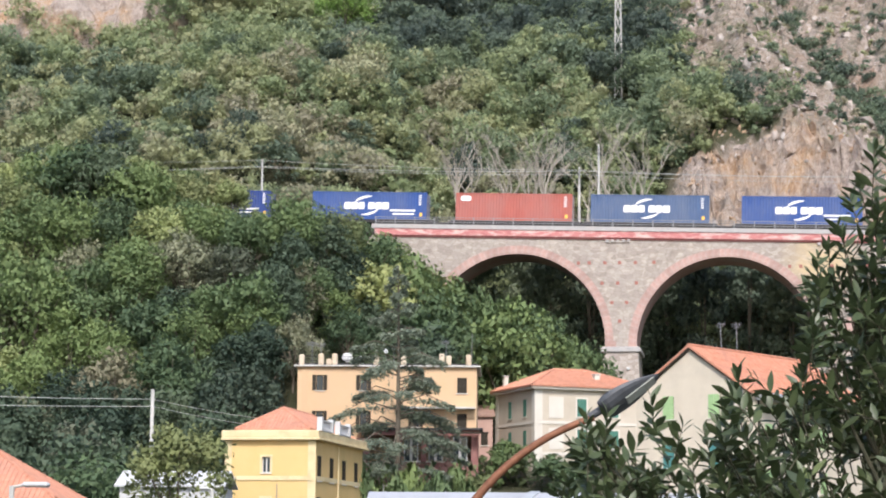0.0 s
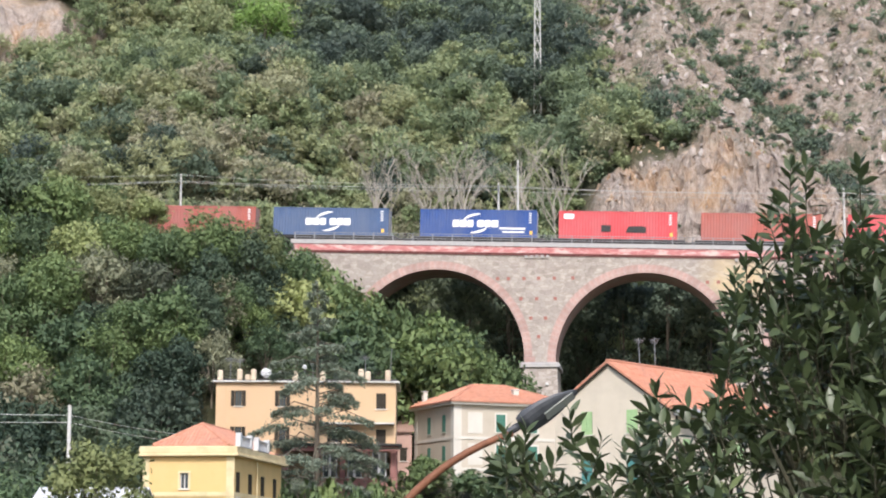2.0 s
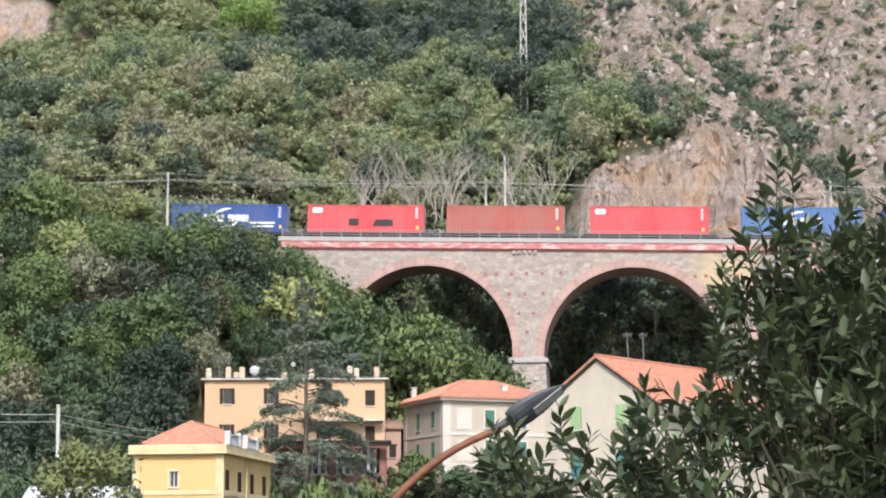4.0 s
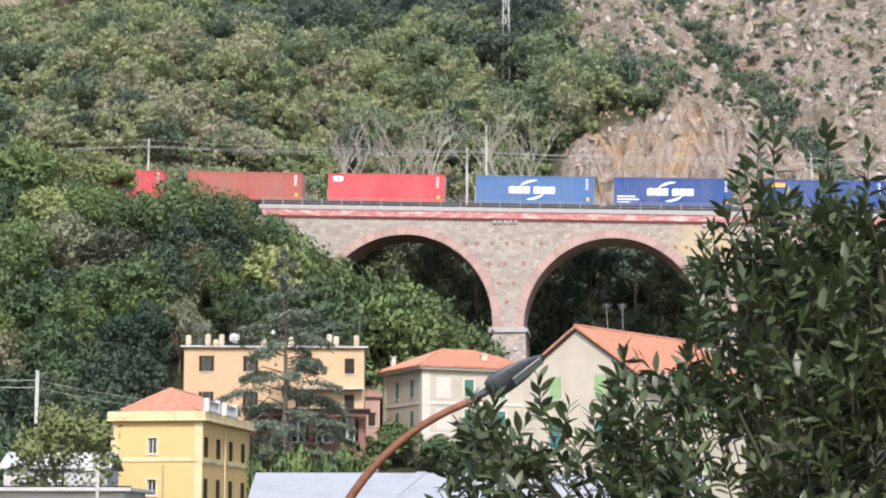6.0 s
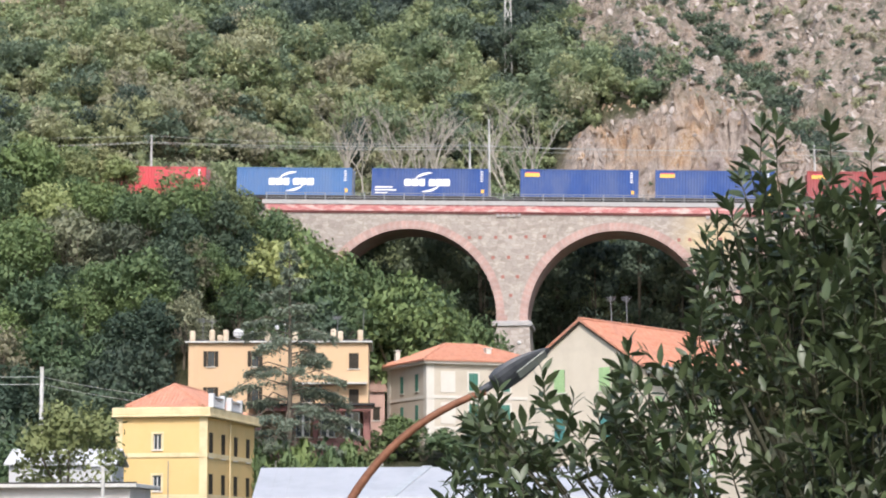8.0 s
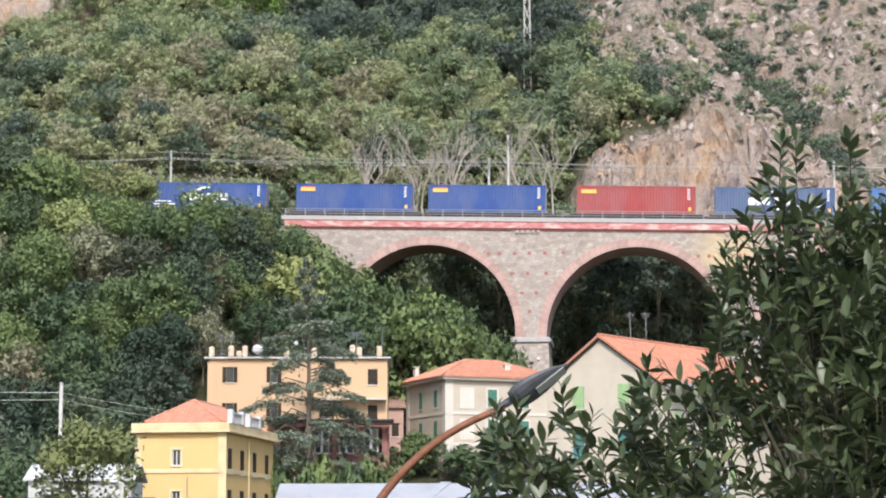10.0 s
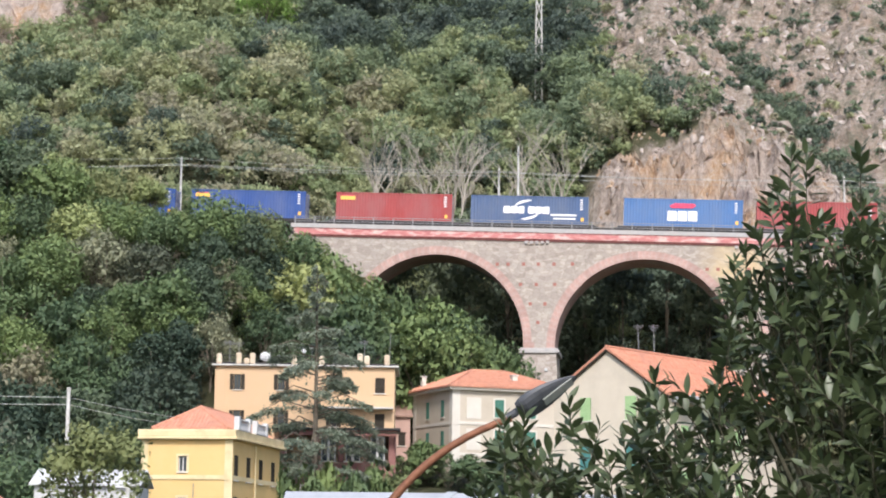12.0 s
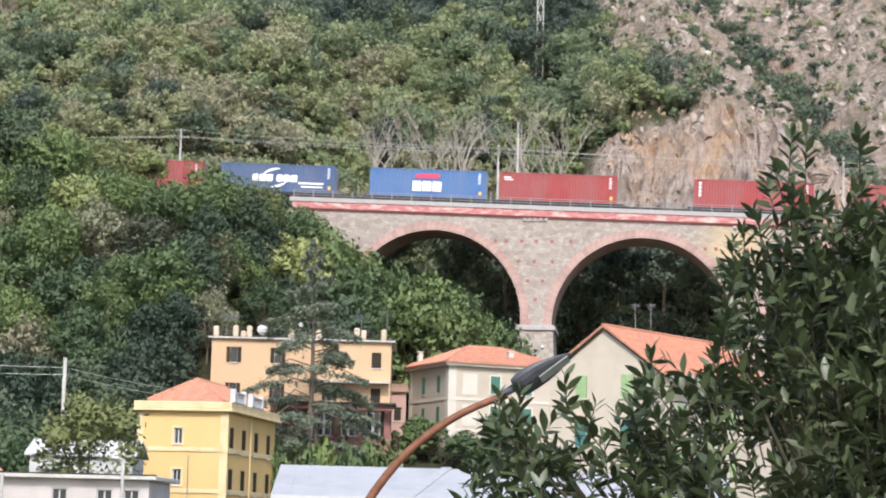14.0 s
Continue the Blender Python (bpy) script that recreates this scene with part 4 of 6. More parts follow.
    part("low_wing", boxes((0.8, 6.0, -3.2, -0.01, 0, 4.0)), ROSE, top, "dark rose ground floor wing")
    part("wing_window", boxes((2.2, 3.6, -3.26, -3.18, 1.4, 3.2)), GLASS, top)
    part("base_terrace", boxes((-1.0, 17.0, -6.0, -0.5, -4.0, -0.02)), CONCRETE, top)


def rounded_corner(h):
    bm = bmesh.new()
    poly = [(0.05, 0.05)] + [(0.9 - 0.97 * math.cos(a), 0.9 - 0.97 * math.sin(a)) for a in np.linspace(0, math.pi / 2, 7)]
    prism(bm, poly, 0.0, h - 0.01, "z")
    return bm


def cream_house():
    w, d, h = 11.5, 9.6, 10.2
    top = root("cream_house", pose(-2.35, 202.5, 11.75, 0, 0, 24), "cream rendered house with pale trim and terracotta hipped roof", "house")
    zs = (7.75, 4.85, 2.0)
    front = [((x, x + 0.95, z, z + 1.65), GREEN, st, CREAMTRIM) for z in zs for x, st in ((4.3, "closed"), (7.6, "closed"))]
    left = [((d - x - 0.7, d - x, z, z + 1.6), GREEN, "closed", None) for z in zs for x in (2.0, 5.6)]
    house_walls(top, w, d, h, CREAM, {"front": front, "left": left})
    for z in (7.0, 4.1):
        part("string_course", boxes((-0.06, w + 0.06, -0.06, -0.003, z, z + 0.28), (-0.06, -0.003, -0.003, d, z, z + 0.28)), CREAMTRIM, top)
    for z in zs:
        part("blind_window", boxes((1.4, 2.9, -0.04, -0.003, z - 0.2, z + 1.8)), CREAMTRIM, top)
    part("corner_strip", boxes((-0.05, 0.75, -0.045, -0.002, 0, h), (-0.045, -0.002, -0.002, 0.7, 0, h)), CREAMTRIM, top)
    part("corner_strip", boxes((-0.045, -0.002, d - 0.7, d, 0, h)), CREAMTRIM, top)
    part("cornice", boxes((-0.45, w + 0.45, -0.45, d + 0.45, h, h + 0.25), bevel=0.04), CREAMTRIM, top)
    roof = part("roof", hip_roof(w, d, h + 0.25, 2.1, 0.6, 4.0), ROOFTILE, top, "terracotta tiled hipped roof")
    tiled_hip(top, roof, w, d, h + 0.25, 2.1, 0.6, 4.0)
    chimney(top, 0.6, d - 1.0, h + 0.5, 1.3, CREAMTRIM, 0.45)
    chimney(top, 7.2, 2.0, h + 1.0, 0.7, CREAMTRIM, 0.55)


def gable_house():
    w, d, h = 9.9, 17.0, 13.6
    top = root("gabled_house", pose(5.85, 168.0, 5.2, 0, 0, -37), "pale beige rendered house with a gabled terracotta roof", "house")
    front = [((x, x + 1.0, z, z + 1.75), LIGHTGREEN if z > 11 else TEAL, "closed", None) for z in (11.6, 7.9, 4.2) for x in (2.45, 6.55)]
    right = [((x, x + 1.0, z, z + 1.6), LIGHTGREEN, "closed", None) for z in (9.6, 6.2) for x in (2.5, 6.5, 10.5)]
    house_walls(top, w, d, h, PALE, {"front": front, "right": right})
    bm = bmesh.new()
    prism(bm, [(0, h), (w, h), (w / 2, h + 3.35)], 0, d)
    part("gable_wall", bm, PALE, top)
    bm = bmesh.new()
    s = 3.35 / (w / 2)
    o = 0.45
    prism(bm, [(-o, h - o * s + 0.03), (w / 2, h + 3.38), (w + o, h - o * s + 0.03), (w + o, h - o * s + 0.2), (w / 2, h + 3.56), (-o, h - o * s + 0.2)], -0.25, d + 0.3)
    roof = part("roof", bm, ROOFTILE, top, "terracotta tiled gable roof")
    ze = h - o * s + 0.2
    roof_ribs(roof, [((w + o, -0.25, ze), (w + o, d + 0.3, ze), (w / 2, d + 0.3, h + 3.56), (w / 2, -0.25, h + 3.56)),
                     ((-o, d + 0.3, ze), (-o, -0.25, ze), (w / 2, -0.25, h + 3.56), (w / 2, d + 0.3, h + 3.56))])
    ridge_tiles(roof, (w / 2, -0.25, h + 3.58), (w / 2, d + 0.3, h + 3.58), 40)
    bm = bmesh.new()
    prism(bm, [(-o, h - o * s - 0.14), (w / 2, h + 3.2), (w + o, h - o * s - 0.14), (w + o, h - o * s + 0.02), (w / 2, h + 3.37), (-o, h - o * s + 0.02)], -0.2, -0.003)
    part("barge_board", bm, SHUTTER, top)
    part("eave_slab", boxes((w + 0.003, w + 1.0, 1.2, d, h - 0.75, h - 0.2), bevel=0.04), SHEET, top, "pale grey sheet eave")
    part("gutter", boxes((w + 1.0, w + 1.12, 1.2, d, h - 0.72, h - 0.58)), DARK, top)
    bm = bmesh.new()
    tube(bm, [(w + 0.12, 1.5, 0), (w + 0.12, 1.5, h - 0.75)], [0.07, 0.07], 6)
    part("downpipe", bm, DARK, top)
    chimney(top, 1.0, 4.0, h + 0.5, 1.5, CREAMTRIM, 0.5)
    aerial(top, w / 2, 4.4, h + 3.3, 2.4, -0.05)
    aerial(top, w / 2, 6.6, h + 3.3, 2.6, -0.02, 5)


def small_pink_house():
    top = root("pink_house", pose(-9.8, 206.5, 12.0, 0, 0, 4), "narrow dusty pink house with a low tiled roof", "house")
    rows = [((2.3, 2.95, 4.9, 6.1), SHUTTER, "closed", None), ((2.6, 3.2, 1.4, 3.3), SHUTTER, "closed", None)]
    house_walls(top, 3.4, 6.0, 7.6, PINK, {"front": rows})
    bm = bmesh.new()
    prism(bm, [(-0.3, 7.6), (6.2, 9.0), (6.2, 9.15), (-0.3, 7.75)], -0.25, 3.65, "x")
    part("roof", bm, material("old brown tiles", [(0.28, 0.17, 0.13), (0.40, 0.26, 0.20)], 3.0, bump=0.4), top, "old brown tiled lean-to roof")


def shed():
    top = root("long_shed", pose(-11.1, 126.0, -0.78, 0, 0, 0), "long low shed with a pale grey sheet roof", "shed")
    w, d, h = 26.0, 5.0, 8.8
    house_walls(top, w, d, h, WHITE, {})
    bm = bmesh.new()
    prism(bm, [(-0.5, h + 0.1), (d + 0.4, h + 2.0), (d + 0.4, h + 2.1), (-0.5, h + 0.2)], -0.4, w + 0.4, "x")
    part("roof", bm, SHEET, top, "pale grey sheet roof")
    for k in range(int(w / 0.9)):
        x = -0.3 + 0.9 * k
        bm = bmesh.new()
        prism(bm, [(-0.5, h + 0.203), (d + 0.4, h + 2.103), (d + 0.4, h + 2.13), (-0.5, h + 0.23)], x, x + 0.05, "x")
        part("roof_seam", bm, SHEET, top)
    bm = bmesh.new()
    prism(bm, [(-0.45, h + 0.21), (d + 0.4, h + 2.11), (d + 0.4, h + 2.19), (-0.45, h + 0.29)], 8.0, 8.6, "x")
    ob = part("cable_tray", bm, material("grey galvanised sheet", [(0.34, 0.36, 0.38), (0.42, 0.44, 0.46)], 2.0, rough=0.5), top)
    ob.data.transform(Matrix(((1, 0.35, 0, -0.6), (0, 1, 0, 0), (0, 0, 1, 0), (0, 0, 0, 1))))
    part("fascia", boxes((-0.4, w + 0.4, -0.6, -0.5, h - 0.35, h + 0.2)), WHITE, top)
    part("sign_board", boxes((7.6, 9.9, -0.68, -0.6, h - 0.25, h + 0.1)), CREAMTRIM, top)
    for k in range(6):
        part("sign_bar", boxes((7.75 + 0.34 * k, 7.99 + 0.34 * k, -0.70, -0.683, h - 0.17, h + 0.02)), SHUTTER, top)


def flat_white_house():
    w, d, h = 9.8, 6.0, 8.2
    top = root("flat_roofed_house", pose(-27.4, 120.0, 0.5, 0, 0, -3), "white rendered building with a flat roof", "house")
    rows = [((x, x + 0.85, h - 1.75, h - 0.55), None, "", None) for x in (4.4, 6.9, 8.4)]
    house_walls(top, w, d, h, OFFWHITE, {"front": rows})
    part("roof_slab", boxes((-0.45, w + 0.45, -0.5, d + 0.45, h, h + 0.22), bevel=0.03), CONCRETE, top, "pale overhanging roof slab")
    part("roof_edge", boxes((-0.45, w + 0.45, -0.5, -0.35, h + 0.223, h + 0.3)), DARK, top)


def red_roof_house():
    top = root("low_tiled_house", pose(-35.8, 114.0, 0.35, 0, 0, 0), "low house with a bright terracotta roof", "house")
    w, d, h = 9.0, 8.0, 8.6
    house_walls(top, w, d, h, CREAM, {})
    roof = part("roof", hip_roof(w, d, h, 2.9, 0.4, 4.0), ROOFTILE, top, "bright terracotta hipped roof")
    tiled_hip(top, roof, w, d, h, 2.9, 0.4, 4.0)
    chimney(top, 4.7, 3.0, h + 2.2, 1.0, CREAMTRIM, 0.5)


def white_truck_shed():
    top = root("white_shed", pose(-28.4, 140.0, 0, 0, 0, 0), "white sheet-walled shed behind a tree", "shed")
    house_walls(top, 6.6, 5.0, 10.6, WHITE, {})
    bm = bmesh.new()
    prism(bm, [(-0.3, 10.6), (2.5, 11.6), (5.3, 10.6), (5.3, 10.72), (2.5, 11.75), (-0.3, 10.72)], -0.3, 6.9, "x")
    part("roof", bm, WHITE, top)


yellow_house()
orange_house()
cream_house()
gable_house()
small_pink_house()
shed()
flat_white_house()
red_roof_house()
white_truck_shed()


# ---- street lamp ----
def street_lamp():
    top = root("street_lamp", pose(-1.62, 26.0, 0), "rust-brown curved street lamp with a grey head", "street lamp")
    bm = bmesh.new()
    path, rad = [(-0.26, 0, 0), (-0.22, 0, 2.5), (-0.14, 0, 4.9)], [0.075, 0.068, 0.060]
    p0, p1, p2 = Vector((-0.14, 0, 4.9)), Vector((0.28, 0, 7.14)), Vector((2.02, 0, 7.71))
    for k in range(1, 19):
        a = k / 18
        path.append(p0 * (1 - a) ** 2 + p1 * 2 * a * (1 - a) + p2 * a * a)
        rad.append(0.060 - 0.018 * a)
    tube(bm, path, rad, 12)
    pole = part("pole", bm, RUST, top, "rust-brown painted curved pole")
    part("base_flange", boxes((-0.46, -0.06, -0.2, 0.2, 0, 0.03), bevel=0.01), RUST, top)
    # head: a flattened spoon shape, thick at the arm and thin at the tip
    bm = bmesh.new()
    rings = []
    for k in range(15):
        a = k / 14
        x = 0.80 * a
        half = 0.20 * math.sin(math.pi * (0.22 + 0.75 * a ** 0.85)) ** 0.75
        up = 0.085 * (1 - a) ** 0.8 * min(1, a * 6 + 0.35) + 0.010
        dn = 0.13 * (1 - a) ** 0.9 * min(1, a * 6 + 0.35) + 0.010
        rings.append([bm.verts.new((x, half * math.cos(t), (up if math.sin(t) > 0 else dn) * math.sin(t))) for t in np.linspace(0, 2 * math.pi, 16, endpoint=False)])
    for a, b in zip(rings, rings[1:]):
        for j in range(16):
            bm.faces.new((a[j], a[(j + 1) % 16], b[(j + 1) % 16], b[j]))
    bm.faces.new(rings[0][::-1])
    bm.faces.new(rings[-1])
    bmesh.ops.recalc_face_normals(bm, faces=bm.faces[:])
    head = part("lamp_head", bm, LAMPGREY, top, "grey lamp casing")
    head.matrix_local = pose(2.10, 0, 7.80, 0, -31, 0) @ pose(0, 0, 0, -38, 0, 0)
    bm = bmesh.new()
    prism(bm, [(0.32, -0.104), (0.74, -0.036), (0.74, -0.02), (0.32, -0.085)], -0.06, 0.06)
    part("lens", bm, material("pale lamp lens", [(0.26, 0.27, 0.24), (0.34, 0.35, 0.32)], 6.0, rough=0.2, bump=0), head)
    bm = bmesh.new()
    tube(bm, [(-0.16, 0, -0.004), (0.06, 0, -0.002)], [0.048, 0.052], 10)
    part("spigot", bm, LAMPGREY, head)


street_lamp()


# ---- masts, poles and wires ----
def catenary_mast(x, y, ztop, arm):
    u = (x - BASE.x) * CU + (y - BASE.y) * SU
    z0 = deck_z(u) - 0.9 if u > -26 else zland(x, y) - 0.5
    top = root("catenary_mast", pose(x, y, z0), "pale concrete railway mast beside the track", "mast", "railway masts")
    bm = bmesh.new()
    tube(bm, [(0, 0, 0), (0, 0, ztop - z0)], [0.17, 0.10], 8)
    part("pole", bm, CONCRETE, top)
    h = ztop - z0
    bm = bmesh.new()
    tube(bm, [(0, -0.1, h - 1.1), (0, -arm, h - 0.7)], [0.04, 0.03], 6)
    tube(bm, [(0, -0.1, h - 0.2), (0, -arm, h - 0.7)], [0.025, 0.025], 6)
    part("bracket", bm, IRON, top)


catenary_mast(-32.4, 232.0, 49.2, 3.4)
catenary_mast(2.0, 227.75, 47.5, 2.6)
catenary_mast(4.05, 227.6, 49.9, 1.2)
catenary_mast(38.0, 224.6, 46.4, 2.6)
catenary_mast(-68.0, 236.0, 50.2, 3.4)


def wire(name, pts, r, label):
    bm = bmesh.new()
    out = []
    for a, b in zip(pts, pts[1:]):
        a, b = Vector(a), Vector(b)
        sag = (b - a).length * 0.008
        for k in range(10):
            t = k / 10
            out.append(a.lerp(b, t) - Vector((0, 0, sag * 4 * t * (1 - t))))
    out.append(Vector(pts[-1]))
    tube(bm, out, [r] * len(out), 5)
    ob = mesh_ob(name, bm, CABLE)
    return tagged(ob, label, "wire", "overhead wires")


CABLE = material("weathered pale cable", [(0.44, 0.45, 0.42), (0.56, 0.57, 0.54)], 8.0, rough=0.6, metal=0.2, bump=0)
wire("contact_wire", [(-68, 232.5, 47.9), (-32.4, 229, 47.9), (2, 226.8, 46.9), (38, 224, 45.8), (90, 220, 44.4)], 0.022, "pale overhead contact wire above the railway track")
wire("feeder_wire", [(-68, 236, 49.9), (-32.4, 232, 49.1), (2, 230, 47.6), (38, 228, 46.5), (90, 224, 45.2)], 0.016, "thin overhead feeder wire along the railway masts")
wire("top_wire", [(-68, 236, 48.9), (-32.4, 232, 48.3), (2, 230, 47.1), (38, 228, 45.9), (90, 224, 44.4)], 0.016, "thin second overhead wire along the railway masts")


def plain_pole(name, x, y, ztop, r, mat, label):
    z0 = zland(x, y) - 0.3
    top = root(name, pose(x, y, z0), label, "pole")
    bm = bmesh.new()
    tube(bm, [(0, 0, 0), (0, 0, ztop - z0)], [r * 1.3, r], 8)
    part("shaft", bm, mat, top)
    part("cap", boxes((-r, r, -r, r, ztop - z0, ztop - z0 + 0.08)), mat, top)


def street_light(x, y, ztop, reach, label):
    top = root("street_lamp", pose(x, y, 0), label, "street lamp", "small street lamps")
    bm = bmesh.new()
    tube(bm, [(0, 0, 0), (0, 0, ztop)], [0.07, 0.05], 8)
    part("pole", bm, CONCRETE, top)
    bm = bmesh.new()
    tube(bm, [(0, 0, ztop - 0.02), (reach * 0.35, 0, ztop + 0.02)], [0.03, 0.03], 6)
    part("arm", bm, CONCRETE, top)
    x0, x1 = sorted((reach * 0.3, reach))
    part("lamp_head", boxes((x0, x1, -0.12, 0.12, ztop - 0.02, ztop + 0.07), bevel=0.03), WHITE, top)


street_light(-9.62, 38.0, 7.25, 0.66, "pale flat street lamp above the low houses")
street_light(-13.12, 61.0, 7.45, -0.62, "pale flat street lamp above the low houses")
street_light(-9.75, 61.0, 7.95, -0.35, "slim pale street lamp before the houses")

plain_pole("utility_pole", -28.3, 150.0, 17.6, 0.13, CONCRETE, "pale round utility pole among the trees")
wire("telephone_wire", [(-60, 152, 18.2), (-28.3, 150, 17.0), (-20, 187, 17.6)], 0.02, "thin dark telephone wire between the poles")
wire("telephone_wire", [(-60, 152, 17.4), (-28.3, 150, 16.5), (-20, 187, 16.9)], 0.02, "thin dark telephone wire between the poles")


def pylon():
    x, y = 7.6, 281.0
    z0 = zland(x, y) - 0.5
    top = root("lattice_pylon", pose(x, y, z0), "pale lattice power pylon on the slope", "pylon")
    h = 32.0
    legs = [(-1, -1), (1, -1), (1, 1), (-1, 1)]

    def w(z):
        return 0.46 - 0.26 * z / h
    for a, b in legs:
        bm = bmesh.new()
        tube(bm, [(a * w(0), b * w(0), 0), (a * w(h), b * w(h), h)], [0.09, 0.06], 4)
        part("leg", bm, CONCRETE, top)
    for k in range(14):
        z, z2 = h * k / 14, h * (k + 1) / 14
        bm = bmesh.new()
        for i in range(4):
            p, q = legs[i], legs[(i + 1) % 4]
            tube(bm, [(p[0] * w(z), p[1] * w(z), z), (q[0] * w(z2), q[1] * w(z2), z2)], [0.035, 0.035], 4)
            tube(bm, [(q[0] * w(z), q[1] * w(z), z), (p[0] * w(z2), p[1] * w(z2), z2)], [0.035, 0.035], 4)
        part("bracing", bm, CONCRETE, top)
    for z in (24, 27, 30):
        bm = bmesh.new()
        tube(bm, [(-3, 0, z), (3, 0, z)], [0.08, 0.08], 4)
        part("cross_arm", bm, CONCRETE, top)


pylon()


# ---- vegetation ----
# hill hues are lifted and blued, so the distance haze sits in the colour
WOOD = leafy("hazy hill foliage", (0.17, 0.22, 0.15), (0.30, 0.36, 0.20), (0.42, 0.46, 0.26), None, 0.45,
             hues=[(0.098, 0.132, 0.118), (0.195, 0.255, 0.17), (0.325, 0.39, 0.205), (0.425, 0.445, 0.245), (0.44, 0.42, 0.28), (0.405, 0.37, 0.27)], share=0.9)
LUSH = leafy("lush broadleaf foliage", (0.078, 0.125, 0.074), (0.155, 0.22, 0.098), (0.25, 0.325, 0.122), (0.31, 0.325, 0.13), 0.34, tone=False)
LIME = leafy("yellow-green foliage", (0.23, 0.28, 0.125), (0.35, 0.40, 0.175), (0.45, 0.48, 0.205), (0.45, 0.40, 0.23), 0.38, tone=False)
# darker leaves carry the deep shade of the lower slope in their colour
SHADY = leafy("dark green foliage with slope shade", (0.045, 0.073, 0.052), (0.080, 0.118, 0.076), (0.13, 0.17, 0.10), (0.17, 0.18, 0.125), 0.28, tone=False)
DRY = leafy("grey-olive dry foliage", (0.19, 0.21, 0.15), (0.27, 0.285, 0.185), (0.34, 0.34, 0.21), (0.35, 0.30, 0.19), 0.34, tone=False)
NEEDLE = leafy("blue-green cedar needles", (0.10, 0.13, 0.10), (0.165, 0.205, 0.15), (0.23, 0.27, 0.20), None, 0.25, tone=False)
LAUREL = leafy("dark glossy laurel leaves", (0.034, 0.052, 0.026), (0.070, 0.100, 0.040), (0.16, 0.195, 0.078), (0.105, 0.135, 0.055), 0.2, tone=False, rough=0.42, spec=0.55)


def leaf_cards(centres, normals, size, rng):
    """Small three-cornered leaf sprays round the centres, facing more or less along the normals."""
    n = len(centres)
    nrm = normals + rng.normal(0, 0.75, (n, 3))
    nrm /= np.linalg.norm(nrm, axis=1, keepdims=True) + 1e-9
    a = np.cross(nrm, rng.normal(0, 1, (n, 3)))
    a /= np.linalg.norm(a, axis=1, keepdims=True) + 1e-9
    b = np.cross(nrm, a)
    s = size * (0.6 + 0.8 * rng.rand(n, 1))
    k = 0.75 + 0.5 * rng.rand(n, 1)
    co = np.stack([centres - a * s, centres - b * s * 0.75 * k + a * s * 0.3, centres + a * s * k + b * s * 0.75], 1)
    soft = normals + 0.12 * nrm
    return co.reshape(-1, 3), np.repeat(soft / np.linalg.norm(soft, axis=1, keepdims=True), 3, axis=0)


def crown_points(rng, height, radius, base, n_clump, n_leaf, squash=1.0):
    """Leaf places on many uneven clumps that fill a crown between base and height; the origin is the tree's foot."""
    mid, hz = (height + base) / 2, (height - base) / 2
    d = rng.normal(0, 1, (n_clump, 3))
    d /= np.linalg.norm(d, axis=1, keepdims=True)
    d[:, 2] = np.where(rng.rand(n_clump) < 0.5, np.abs(d[:, 2]), d[:, 2])
    q = (0.45 + 0.5 * rng.rand(n_clump, 1) ** 0.6)
    c = d * q * np.array([radius, radius, hz * squash]) + np.array([0, 0, mid])
    r = radius * (0.20 + 0.22 * rng.rand(n_clump, 1))
    k = rng.randint(0, n_clump, n_leaf)
    e = rng.normal(0, 1, (n_leaf, 3))
    e /= np.linalg.norm(e, axis=1, keepdims=True)
    e[:, 2] = np.where(rng.rand(n_leaf) < 0.5, np.abs(e[:, 2]), e[:, 2])
    p = c[k] + e * r[k] * (0.55 + 0.65 * rng.rand(n_leaf, 1)) * np.array([1, 1, 0.92])
    return p, e, c


def tree_thing(seed, height, radius, base, n_clump=60, n_leaf=4200, size=0.178, mat=None, label="", name="tree", trunk=None):
    rng = np.random.RandomState(seed)
    top = root(name, pose(0, 0, -50), label, "tree", "trees on the slope")
    p, e, c = crown_points(rng, height, radius, base, n_clump, n_leaf)
    bm = bmesh.new()
    lean = rng.normal(0, 0.25, 2)
    knee = (lean[0] * 0.5, lean[1] * 0.5, base + 0.6)
    tube(bm, [(0, 0, -0.6), knee, (lean[0], lean[1], height * 0.8)], [min(0.22, 0.022 * height), min(0.15, 0.015 * height), 0.04], 7)
    for k in range(9):
        q = c[k]
        tube(bm, [knee, (knee[0] * 0.5 + q[0] * 0.5, knee[1] * 0.5 + q[1] * 0.5, knee[2] * 0.45 + q[2] * 0.55), tuple(q)], [0.09, 0.06, 0.025], 5)
    part("trunk", bm, trunk or BARK, top)
    co, nn = leaf_cards(p, e, size, rng)
    cards_object("crown", co, np.arange(len(co)).reshape(-1, 3), mat or LUSH, top, normals=nn)
    return top


PROTOS = []
KINDS = {LUSH: "leafy broadleaf tree with a dense green crown on the slope", LIME: "yellow-green leafy tree on the slope below the railway",
         SHADY: "dark green tree with the slope's shade in its colour", DRY: "grey-olive tree with dry thinning leaves on the slope"}
SPECIES = {k: [] for k in KINDS}
for k, (hh, rr, bb, mat) in enumerate(((9, 3.4, 0.9, LUSH), (8, 3.0, 0.7, LUSH), (10, 3.8, 1.2, LUSH), (7.5, 3.2, 0.6, LIME), (9.5, 2.8, 0.9, SHADY), (8.5, 3.7, 0.8, SHADY), (8, 3.1, 0.8, DRY), (7, 2.6, 0.4, LIME))):
    PROTOS.append((tree_thing(20 + k, hh, rr, bb, 75 if mat is not DRY else 48, 4200 if mat is not DRY else 2900, 0.178, mat, KINDS[mat]), hh, rr))
    SPECIES[mat].append(PROTOS[-1])


